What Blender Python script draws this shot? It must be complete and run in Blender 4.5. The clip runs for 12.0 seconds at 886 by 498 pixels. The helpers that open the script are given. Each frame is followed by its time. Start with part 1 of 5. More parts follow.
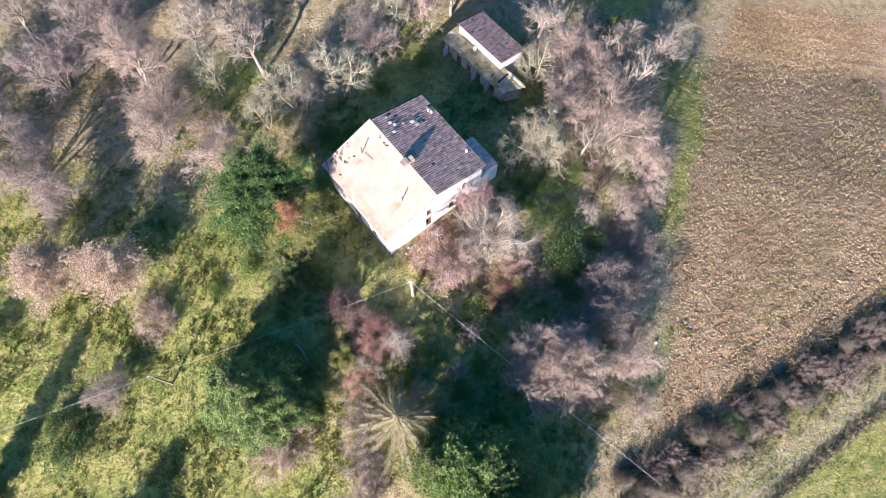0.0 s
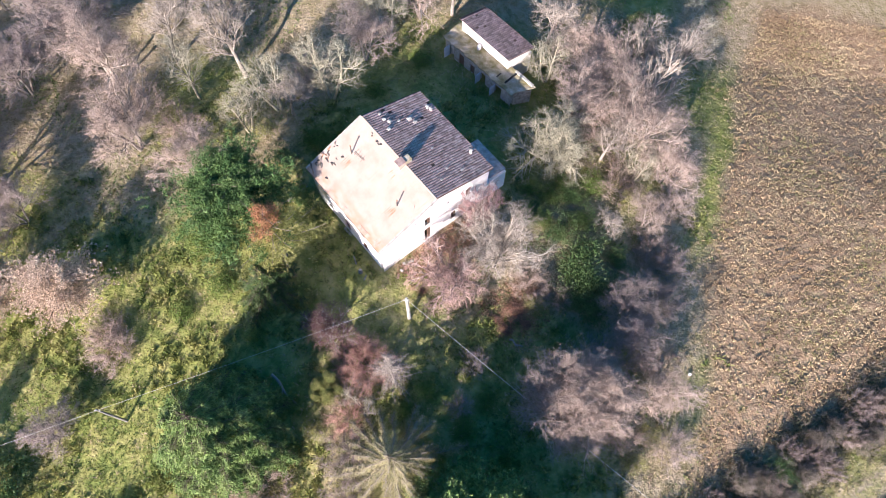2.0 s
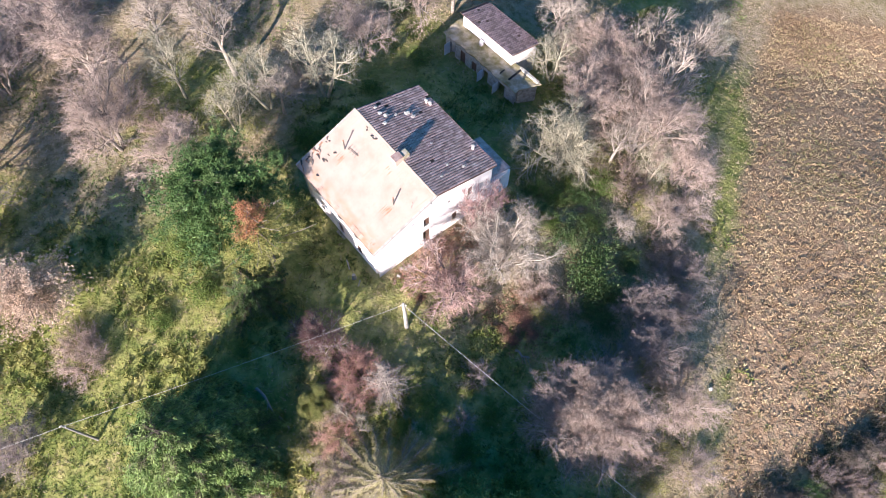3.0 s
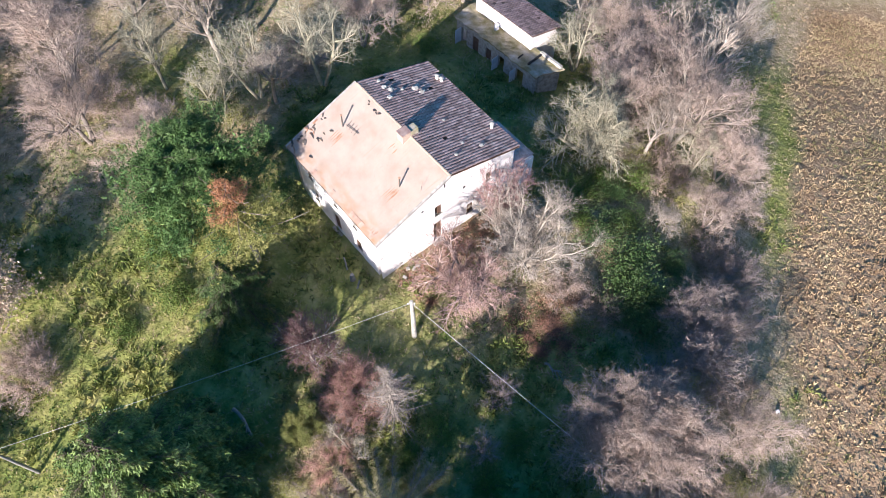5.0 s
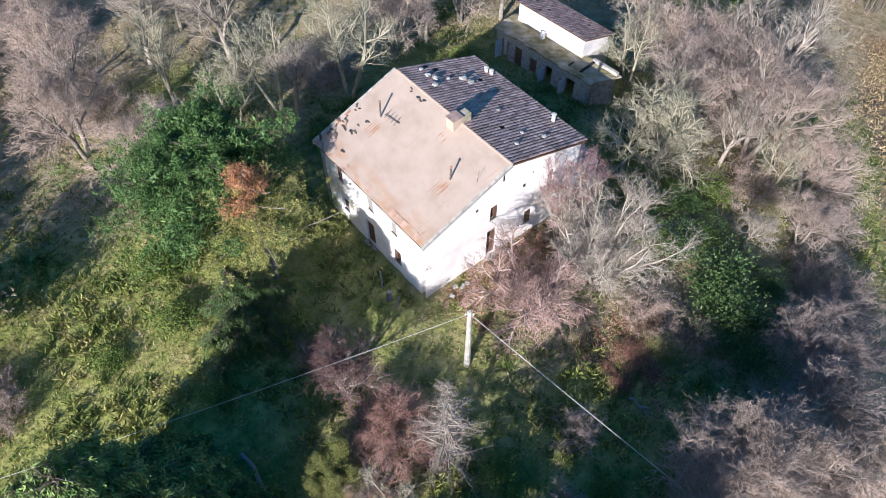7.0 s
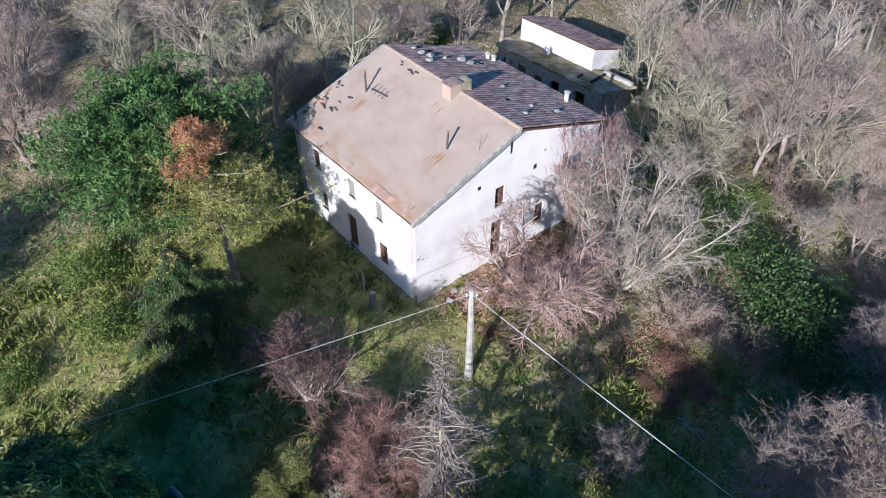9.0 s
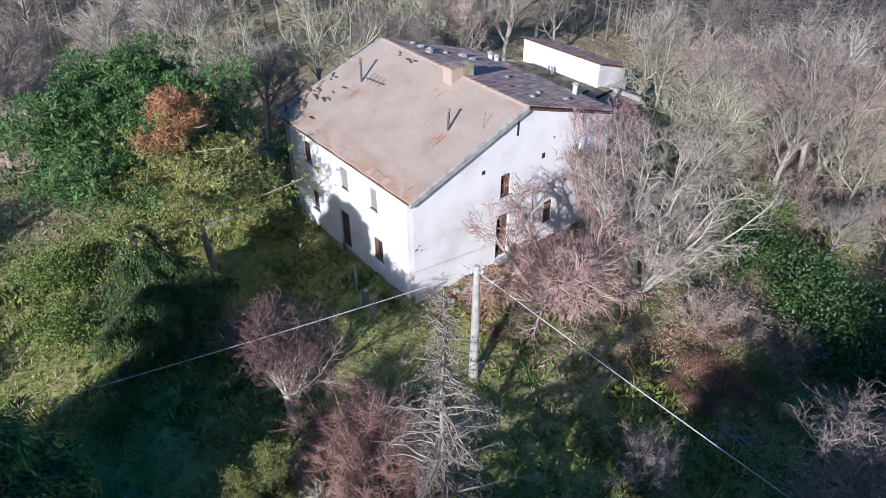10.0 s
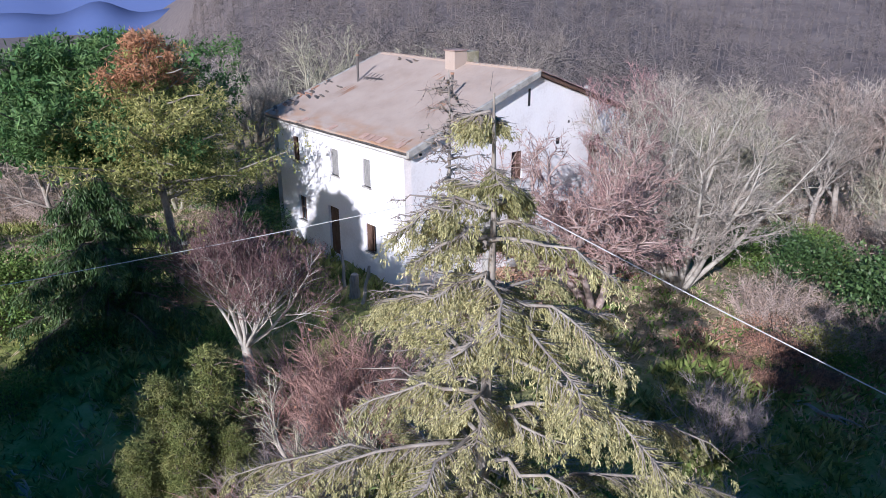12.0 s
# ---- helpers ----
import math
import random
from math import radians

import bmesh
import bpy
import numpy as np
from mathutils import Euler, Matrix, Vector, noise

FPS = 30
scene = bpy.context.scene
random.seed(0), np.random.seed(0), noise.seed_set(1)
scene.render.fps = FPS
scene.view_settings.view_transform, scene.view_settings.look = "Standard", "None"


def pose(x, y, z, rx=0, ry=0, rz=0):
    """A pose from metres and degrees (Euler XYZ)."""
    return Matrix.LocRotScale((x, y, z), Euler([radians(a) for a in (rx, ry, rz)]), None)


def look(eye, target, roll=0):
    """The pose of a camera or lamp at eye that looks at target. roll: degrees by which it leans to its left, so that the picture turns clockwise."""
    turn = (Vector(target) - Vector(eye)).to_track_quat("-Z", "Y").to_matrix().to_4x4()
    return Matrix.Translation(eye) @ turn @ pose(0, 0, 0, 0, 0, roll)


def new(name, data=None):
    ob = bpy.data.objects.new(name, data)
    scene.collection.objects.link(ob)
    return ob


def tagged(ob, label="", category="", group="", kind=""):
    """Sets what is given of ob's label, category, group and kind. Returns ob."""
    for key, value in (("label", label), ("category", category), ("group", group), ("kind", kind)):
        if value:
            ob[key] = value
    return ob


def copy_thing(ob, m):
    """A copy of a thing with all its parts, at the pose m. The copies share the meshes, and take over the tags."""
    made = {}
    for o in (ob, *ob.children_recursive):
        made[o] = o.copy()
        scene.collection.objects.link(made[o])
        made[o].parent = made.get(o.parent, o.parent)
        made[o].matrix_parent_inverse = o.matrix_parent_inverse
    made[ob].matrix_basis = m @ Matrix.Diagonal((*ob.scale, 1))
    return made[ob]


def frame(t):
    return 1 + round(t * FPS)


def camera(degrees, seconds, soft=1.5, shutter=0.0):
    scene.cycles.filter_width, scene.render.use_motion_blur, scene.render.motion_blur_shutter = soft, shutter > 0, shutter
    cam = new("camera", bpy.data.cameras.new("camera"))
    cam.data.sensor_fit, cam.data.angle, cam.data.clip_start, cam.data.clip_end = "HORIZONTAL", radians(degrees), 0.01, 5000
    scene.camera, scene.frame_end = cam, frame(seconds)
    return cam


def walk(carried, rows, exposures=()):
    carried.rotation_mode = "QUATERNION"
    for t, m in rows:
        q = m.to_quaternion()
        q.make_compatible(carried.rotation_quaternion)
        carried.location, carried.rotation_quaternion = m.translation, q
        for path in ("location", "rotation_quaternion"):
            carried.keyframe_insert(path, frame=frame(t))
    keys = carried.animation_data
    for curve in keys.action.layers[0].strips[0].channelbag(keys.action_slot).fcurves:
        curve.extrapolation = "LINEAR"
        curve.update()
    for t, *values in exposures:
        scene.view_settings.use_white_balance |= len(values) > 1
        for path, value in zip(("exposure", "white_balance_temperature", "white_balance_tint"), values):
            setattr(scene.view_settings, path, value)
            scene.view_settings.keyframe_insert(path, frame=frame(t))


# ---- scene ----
cam = camera(64.4, 12.0, soft=0.7)
METRES, EYE, TILT, LEAN, TURN = 68.0, 78.9, -72.3, 0.0, 0.0
ROWS = [
    (0.0, 0.0, 0.0, 0.0, -0.0, -0.0, 0.0),
    (0.5, -0.0012, 0.039, -0.0133, -0.04, 1.02, -0.04),
    (1.0, -0.0016, 0.0783, -0.0262, -0.07, 2.02, -0.05),
    (1.5, -0.0021, 0.1178, -0.0394, -0.09, 3.05, -0.07),
    (2.0, -0.0023, 0.1565, -0.0529, -0.06, 4.16, -0.08),
    (2.5, -0.0025, 0.196, -0.0664, -0.06, 5.28, -0.09),
    (3.0, -0.0023, 0.2351, -0.0801, -0.06, 6.39, -0.09),
    (5.0, -0.0184, 0.3901, -0.1402, -0.01, 11.36, 0.06),
    (5.5, -0.0307, 0.4287, -0.154, 0.02, 12.91, 0.07),
    (6.0, -0.0457, 0.4678, -0.1669, 0.02, 14.55, 0.12),
    (6.5, -0.0652, 0.5069, -0.179, 0.02, 16.89, 0.21),
    (8.5, -0.0792, 0.6614, -0.233, -0.14, 26.03, 0.26),
    (9.0, -0.0712, 0.7004, -0.2473, -0.12, 29.1, 0.31),
    (9.5, -0.0707, 0.7398, -0.2603, -0.07, 32.38, 0.34),
    (10.0, -0.0718, 0.7788, -0.2746, -0.07, 35.6, 0.38),
    (10.5, -0.0721, 0.8177, -0.2895, -0.02, 38.89, 0.39),
    (11.0, -0.0721, 0.857, -0.3016, 0.07, 42.98, 0.42),
    (11.5, -0.0727, 0.8955, -0.3149, 0.13, 47.14, 0.48),
    (12.0, -0.0734, 0.9301, -0.3275, 0.15, 51.75, 0.45),
]
walk(cam, [(t, pose(0, 0, EYE, TILT, LEAN, TURN) @ pose(METRES * x, METRES * y, METRES * z, 90 + pitch, roll, yaw)) for t, x, y, z, yaw, pitch, roll in ROWS],
     exposures=[(0.0, 1.27, 6420, 21), (3.0, 1.19, 6420, 21), (6.0, 0.87, 6150, 14), (8.5, 0.43, 5740, 12), (10.5, 0.20, 5560, 13), (12.0, 0.15, 5500, 16)])


# ---- light ----
SUN_AZ = math.atan2(-0.42, -0.907)          # towards the sun, from +y to +x
SUN_EL = radians(23.5)
world = bpy.data.worlds.new("world")
scene.world = world
world.use_nodes = True
wn = world.node_tree.nodes
sky = wn.new("ShaderNodeTexSky")
sky.sky_type = "NISHITA"
sky.sun_disc = False
sky.sun_elevation = SUN_EL
sky.sun_rotation = SUN_AZ
deep = wn.new("ShaderNodeHueSaturation")
deep.inputs["Saturation"].default_value = 1.75
world.node_tree.links.new(sky.outputs[0], deep.inputs["Color"])
world.node_tree.links.new(deep.outputs[0], wn["Background"].inputs[0])
wn["Background"].inputs[1].default_value = 0.1
sun = new("sun", bpy.data.lights.new("sun", "SUN"))
sun.data.energy = 5.4
sun.data.angle = radians(0.5)
sun.data.color = (1.0, 0.95, 0.88)
sun_dir = Vector((math.sin(SUN_AZ) * math.cos(SUN_EL), math.cos(SUN_AZ) * math.cos(SUN_EL), math.sin(SUN_EL)))
sun.matrix_world = look((0, 0, 120), Vector((0, 0, 120)) - sun_dir)


# ---- materials ----
def mat(name, cols, scale=3.0, rough=0.85, bump=0.15, fine=40.0, metal=0.0, vary=0.0, island=0.0, stretch=(1, 1, 1), translucent=0.0, detail=6.0, spec=0.3):
    """Two scales of noise drive a ramp of colours and a bump; vary: brightness from object to object; island: from piece to piece."""
    m = bpy.data.materials.new(name)
    m.use_nodes = True
    nt = m.node_tree
    nodes, links = nt.nodes, nt.links
    b = nodes["Principled BSDF"]
    b.inputs["Roughness"].default_value = rough
    b.inputs["Metallic"].default_value = metal
    b.inputs["Specular IOR Level"].default_value = spec
    tc = nodes.new("ShaderNodeTexCoord")
    mp = nodes.new("ShaderNodeMapping")
    mp.inputs["Scale"].default_value = stretch
    links.new(tc.outputs["Object"], mp.inputs[0])
    n1, n2 = nodes.new("ShaderNodeTexNoise"), nodes.new("ShaderNodeTexNoise")
    for n, sc in ((n1, scale), (n2, fine)):
        n.inputs["Scale"].default_value = sc
        n.inputs["Detail"].default_value = detail
        links.new(mp.outputs[0], n.inputs["Vector"])
    mix = nodes.new("ShaderNodeMath")
    mix.operation = "MULTIPLY_ADD"
    mix.inputs[1].default_value = 0.35
    links.new(n2.outputs["Fac"], mix.inputs[0])
    sub = nodes.new("ShaderNodeMath")
    sub.operation = "SUBTRACT"
    sub.inputs[1].default_value = 0.175
    links.new(n1.outputs["Fac"], sub.inputs[0])
    links.new(sub.outputs[0], mix.inputs[2])
    ramp = nodes.new("ShaderNodeValToRGB")
    links.new(mix.outputs[0], ramp.inputs[0])
    el = ramp.color_ramp.elements
    while len(el) < len(cols):
        el.new(0.5)
    for i, c in enumerate(cols):
        el[i].position = 0.3 + 0.4 * i / max(1, len(cols) - 1)
        el[i].color = (*c, 1)
    out = ramp.outputs[0]
    for amount, node, socket in ((vary, "ShaderNodeObjectInfo", "Random"), (island, "ShaderNodeNewGeometry", "Random Per Island")):
        if amount:
            src = nodes.new(node)
            rng_ = nodes.new("ShaderNodeMapRange")
            rng_.inputs["To Min"].default_value = 1 - amount
            rng_.inputs["To Max"].default_value = 1 + amount
            links.new(src.outputs[socket], rng_.inputs[0])
            hsv = nodes.new("ShaderNodeHueSaturation")
            links.new(rng_.outputs[0], hsv.inputs["Value"])
            links.new(out, hsv.inputs["Color"])
            out = hsv.outputs[0]
    links.new(out, b.inputs["Base Color"])
    if bump:
        bp = nodes.new("ShaderNodeBump")
        bp.inputs["Strength"].default_value = bump
        bp.inputs["Distance"].default_value = 0.05
        links.new(mix.outputs[0], bp.inputs["Height"])
        links.new(bp.outputs[0], b.inputs["Normal"])
    if translucent:
        tr = nodes.new("ShaderNodeBsdfTranslucent")
        links.new(out, tr.inputs[0])
        ms = nodes.new("ShaderNodeMixShader")
        ms.inputs[0].default_value = translucent
        links.new(b.outputs[0], ms.inputs[1])
        links.new(tr.outputs[0], ms.inputs[2])
        links.new(ms.outputs[0], nodes["Material Output"].inputs[0])
    return m


M = {
    "plaster": mat("plaster", [(0.72, 0.665, 0.655), (0.86, 0.815, 0.81), (0.91, 0.875, 0.87)], 0.5, 0.9, 0.08, 12),
    "plaster_old": mat("plaster_old", [(0.42, 0.39, 0.36), (0.62, 0.59, 0.55), (0.72, 0.70, 0.67)], 0.9, 0.95, 0.2, 14),
    "roof_pale": mat("roof_pale", [(0.37, 0.28, 0.222), (0.425, 0.33, 0.27), (0.455, 0.36, 0.298)], 0.7, 0.95, 0.25, 22),
    "rust": mat("rust", [(0.30, 0.15, 0.09), (0.42, 0.26, 0.18)], 5, 0.95, 0.1, 40),
    "tile_dark": mat("tile_dark", [(0.26, 0.17, 0.15), (0.40, 0.275, 0.245), (0.52, 0.385, 0.34)], 2.2, 0.9, 0.2, 30, vary=0.35, island=0.3),
    "tile_red": mat("tile_red", [(0.24, 0.15, 0.135), (0.36, 0.245, 0.215), (0.46, 0.34, 0.295)], 2.2, 0.9, 0.2, 30, vary=0.35, island=0.3),
    "terracotta": mat("terracotta", [(0.38, 0.24, 0.185), (0.50, 0.34, 0.27)], 4, 0.9, 0.1, 30, vary=0.2),
    "stone": mat("stone", [(0.24, 0.22, 0.2), (0.38, 0.355, 0.32), (0.48, 0.45, 0.41)], 3, 0.95, 0.3, 25),
    "moss": mat("moss", [(0.15, 0.135, 0.055), (0.29, 0.25, 0.16), (0.45, 0.40, 0.33)], 1.1, 0.95, 0.4, 16),
    "wood_brown": mat("wood_brown", [(0.09, 0.05, 0.035), (0.17, 0.10, 0.07)], 3, 0.7, 0.2, 40, stretch=(6, 6, 1)),
    "wood_grey": mat("wood_grey", [(0.20, 0.19, 0.18), (0.34, 0.32, 0.30)], 3, 0.8, 0.2, 40, stretch=(6, 6, 1)),
    "dark": mat("dark", [(0.012, 0.012, 0.014), (0.03, 0.03, 0.03)], 3, 0.9, 0.0),
    "pale_door": mat("pale_door", [(0.5, 0.53, 0.6), (0.62, 0.65, 0.7)], 2, 0.7, 0.1, 20),
    "metal": mat("metal", [(0.10, 0.09, 0.085), (0.22, 0.19, 0.17)], 8, 0.55, 0.1, 60, metal=0.6),
    "concrete": mat("concrete", [(0.30, 0.275, 0.245), (0.42, 0.39, 0.35), (0.5, 0.47, 0.425)], 2.5, 0.9, 0.25, 30),
    "cable": mat("cable", [(0.5, 0.49, 0.47), (0.6, 0.59, 0.57)], 4, 0.6, 0.0),
    "glass": mat("glass", [(0.02, 0.025, 0.03), (0.03, 0.035, 0.04)], 2, 0.08, 0.0, spec=0.6),
    "bark_grey": mat("bark_grey", [(0.19, 0.155, 0.13), (0.32, 0.275, 0.235), (0.42, 0.37, 0.32)], 3, 0.95, 0.5, 25, vary=0.2),
    "bark_pale": mat("bark_pale", [(0.29, 0.255, 0.21), (0.45, 0.40, 0.34), (0.55, 0.505, 0.43)], 3, 0.95, 0.3, 25, vary=0.1),
    "bark_red": mat("bark_red", [(0.27, 0.195, 0.165), (0.42, 0.32, 0.28), (0.53, 0.42, 0.37)], 3, 0.95, 0.3, 25, vary=0.1),
    "bark_dark": mat("bark_dark", [(0.07, 0.055, 0.045), (0.14, 0.11, 0.09), (0.2, 0.17, 0.14)], 3, 0.95, 0.5, 25, vary=0.2),
    "twig_grey": mat("twig_grey", [(0.28, 0.235, 0.19), (0.44, 0.375, 0.315)], 1.5, 0.9, 0, vary=0.15, island=0.4),
    "twig_light": mat("twig_light", [(0.30, 0.275, 0.19), (0.48, 0.44, 0.32)], 1.5, 0.9, 0, vary=0.12, island=0.4),
    "twig_pink": mat("twig_pink", [(0.33, 0.25, 0.205), (0.49, 0.385, 0.325)], 1.5, 0.9, 0, vary=0.15, island=0.4),
    "twig_purple": mat("twig_purple", [(0.245, 0.19, 0.172), (0.385, 0.315, 0.285)], 1.5, 0.9, 0, vary=0.12, island=0.4),
    "twig_wine": mat("twig_wine", [(0.125, 0.07, 0.066), (0.235, 0.14, 0.128)], 1.5, 0.9, 0, island=0.35),
    "twig_far": mat("twig_far", [(0.175, 0.145, 0.125), (0.29, 0.245, 0.213)], 1.5, 0.9, 0, vary=0.2, island=0.35),
    "twig_red": mat("twig_red", [(0.34, 0.21, 0.18), (0.49, 0.33, 0.285)], 1.5, 0.9, 0, vary=0.12, island=0.3),
    "twig_plum": mat("twig_plum", [(0.30, 0.17, 0.16), (0.44, 0.28, 0.265)], 1.5, 0.9, 0, island=0.3),
    "bark_lichen": mat("bark_lichen", [(0.24, 0.215, 0.15), (0.37, 0.335, 0.25), (0.46, 0.42, 0.325)], 3, 0.95, 0.3, 25),
    "twig_russet": mat("twig_russet", [(0.37, 0.205, 0.165), (0.53, 0.33, 0.27)], 1.5, 0.9, 0, vary=0.1, island=0.3),
    "leaf_pine": mat("leaf_pine", [(0.045, 0.105, 0.03), (0.09, 0.17, 0.05), (0.16, 0.24, 0.08)], 0.8, 0.6, 0, vary=0.12, island=0.45, translucent=0.12),
    "leaf_cypress": mat("leaf_cypress", [(0.085, 0.115, 0.03), (0.18, 0.195, 0.06), (0.30, 0.285, 0.11)], 1.2, 0.65, 0, island=0.45, translucent=0.15),
    "leaf_ever": mat("leaf_ever", [(0.085, 0.155, 0.043), (0.16, 0.245, 0.07), (0.26, 0.325, 0.12)], 0.8, 0.6, 0, vary=0.1, island=0.45, translucent=0.15),
    "leaf_dead": mat("leaf_dead", [(0.34, 0.16, 0.085), (0.50, 0.26, 0.14)], 1.0, 0.8, 0, island=0.35, translucent=0.2),
    "leaf_yellow": mat("leaf_yellow", [(0.16, 0.18, 0.045), (0.29, 0.285, 0.09), (0.43, 0.385, 0.15)], 0.8, 0.7, 0, vary=0.1, island=0.4, translucent=0.2),
    "leaf_cedar": mat("leaf_cedar", [(0.19, 0.185, 0.07), (0.36, 0.33, 0.155), (0.50, 0.445, 0.24)], 0.6, 0.7, 0, island=0.45, translucent=0.15),
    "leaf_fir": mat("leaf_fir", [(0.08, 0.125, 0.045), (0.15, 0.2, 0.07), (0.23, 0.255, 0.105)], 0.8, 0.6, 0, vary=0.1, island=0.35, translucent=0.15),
    "leaf_dark": mat("leaf_dark", [(0.05, 0.095, 0.03), (0.085, 0.145, 0.045), (0.15, 0.2, 0.07)], 0.8, 0.5, 0, vary=0.2, island=0.45, translucent=0.15),
    "leaf_green": mat("leaf_green", [(0.08, 0.14, 0.03), (0.14, 0.21, 0.045), (0.22, 0.26, 0.08)], 0.6, 0.6, 0, vary=0.15, island=0.5, translucent=0.2),
    "leaf_brown": mat("leaf_brown", [(0.24, 0.165, 0.115), (0.38, 0.275, 0.205), (0.48, 0.36, 0.28)], 0.6, 0.9, 0, vary=0.15, island=0.35, translucent=0.1),
    "leaf_oak": mat("leaf_oak", [(0.37, 0.275, 0.20), (0.53, 0.41, 0.315), (0.64, 0.52, 0.41)], 0.6, 0.9, 0, vary=0.1, island=0.4, translucent=0.1),
    "leaf_russet": mat("leaf_russet", [(0.24, 0.115, 0.075), (0.36, 0.19, 0.13), (0.43, 0.27, 0.18)], 0.5, 0.9, 0, vary=0.15, island=0.4, translucent=0.1),
    "grass": mat("grass", [(0.10, 0.145, 0.036), (0.22, 0.24, 0.065), (0.40, 0.355, 0.145)], 0.5, 0.8, 0, island=0.5, translucent=0.2),
    "grass_dry": mat("grass_dry", [(0.28, 0.21, 0.13), (0.42, 0.33, 0.21), (0.52, 0.42, 0.28)], 0.2, 0.9, 0, island=0.3, translucent=0.1),
    "stubble": mat("stubble", [(0.235, 0.155, 0.085), (0.355, 0.255, 0.145), (0.445, 0.345, 0.20)], 0.12, 0.95, 0, island=0.35),
    "bramble": mat("bramble", [(0.055, 0.065, 0.032), (0.10, 0.10, 0.052), (0.17, 0.145, 0.09)], 0.8, 0.8, 0, vary=0.2, island=0.4, translucent=0.1),
    "weeds": mat("weeds", [(0.16, 0.165, 0.05), (0.26, 0.245, 0.09), (0.36, 0.30, 0.15)], 0.4, 0.85, 0, island=0.35, translucent=0.15),
    "far_wood": mat("far_wood", [(0.135, 0.112, 0.104), (0.17, 0.142, 0.132), (0.205, 0.172, 0.16)], 0.02, 0.95, 0, 0.3, island=0.2),
}


def stain_roof(m):
    """Rust washed down the pale roof: broken patches along the eave and thin runs that follow the fall of the slope."""
    nodes, links = m.node_tree.nodes, m.node_tree.links
    b = nodes["Principled BSDF"]
    old = b.inputs["Base Color"].links[0].from_socket
    tc = nodes.new("ShaderNodeTexCoord")
    sx = nodes.new("ShaderNodeSeparateXYZ")
    links.new(tc.outputs["Object"], sx.inputs[0])

    def noise(stretch, scale, lo, hi):
        mp = nodes.new("ShaderNodeMapping")
        mp.inputs["Scale"].default_value = stretch
        links.new(tc.outputs["Object"], mp.inputs[0])
        nz = nodes.new("ShaderNodeTexNoise")
        nz.inputs["Scale"].default_value = scale
        nz.inputs["Detail"].default_value = 8.0
        links.new(mp.outputs[0], nz.inputs["Vector"])
        r = nodes.new("ShaderNodeMapRange")
        r.inputs["From Min"].default_value, r.inputs["From Max"].default_value = lo, hi
        links.new(nz.outputs["Fac"], r.inputs[0])
        return r.outputs[0]

    def times(a, c):
        q = nodes.new("ShaderNodeMath")
        q.operation = "MULTIPLY"
        for k, v in enumerate((a, c)):
            if isinstance(v, float):
                q.inputs[k].default_value = v
            else:
                links.new(v, q.inputs[k])
        return q.outputs[0]

    low = nodes.new("ShaderNodeMapRange")
    low.inputs["From Min"].default_value, low.inputs["From Max"].default_value = 1.5, 0.1
    links.new(sx.outputs[0], low.inputs[0])
    edge = times(times(low.outputs[0], noise((1, 0.5, 1), 1.6, 0.42, 0.62)), 0.85)
    runs = times(noise((0.35, 5.0, 1), 1.2, 0.56, 0.75), times(noise((1, 1, 1), 0.35, 0.42, 0.62), 0.6))
    lichen = times(noise((1, 1, 1), 5.0, 0.6, 0.72), 0.35)
    out = old
    for fac, colour in ((edge, (0.40, 0.22, 0.12, 1)), (runs, (0.40, 0.25, 0.17, 1)), (lichen, (0.30, 0.26, 0.22, 1))):
        mx = nodes.new("ShaderNodeMix")
        mx.data_type = "RGBA"
        links.new(fac, mx.inputs[0])
        links.new(out, mx.inputs[6])
        mx.inputs[7].default_value = colour
        out = mx.outputs[2]
    links.new(out, b.inputs["Base Color"])


stain_roof(M["roof_pale"])


# ---- mesh helpers ----
def link_mesh(name, verts, faces, material, parent=None, label="", smooth=False):
    me = bpy.data.meshes.new(name)
    me.from_pydata(verts if isinstance(verts, list) else verts.tolist(), [], faces if isinstance(faces, list) else faces.tolist())
    if smooth:
        me.polygons.foreach_set("use_smooth", [True] * len(me.polygons))
    if material:
        me.materials.append(M[material] if isinstance(material, str) else material)
    ob = new(name, me)
    if parent:
        ob.parent = parent
    if label:
        tagged(ob, label)
    return ob


def part(name, bm, material, parent, label=""):
    me = bpy.data.meshes.new(name)
    bmesh.ops.recalc_face_normals(bm, faces=bm.faces)
    bm.to_mesh(me)
    bm.free()
    me.materials.append(M[material] if isinstance(material, str) else material)
    ob = new(name, me)
    ob.parent = parent
    if label:
        tagged(ob, label)
    return ob


def box(bm, x0, x1, y0, y1, z0, z1, bevel=0.0):
    """A box in a bmesh, with bevelled edges."""
    vs = [bm.verts.new((x, y, z)) for z in (z0, z1) for x, y in ((x0, y0), (x1, y0), (x1, y1), (x0, y1))]
    fs = [bm.faces.new([vs[i] for i in f]) for f in ((3, 2, 1, 0), (4, 5, 6, 7), (0, 1, 5, 4), (1, 2, 6, 5), (2, 3, 7, 6), (3, 0, 4, 7))]
    if bevel:
        edges = {e for f in fs for e in f.edges}
        bmesh.ops.bevel(bm, geom=list(edges), offset=bevel, segments=2, affect="EDGES", profile=0.6)
    return bm


def one_box(*a):
    return box(bmesh.new(), *a)


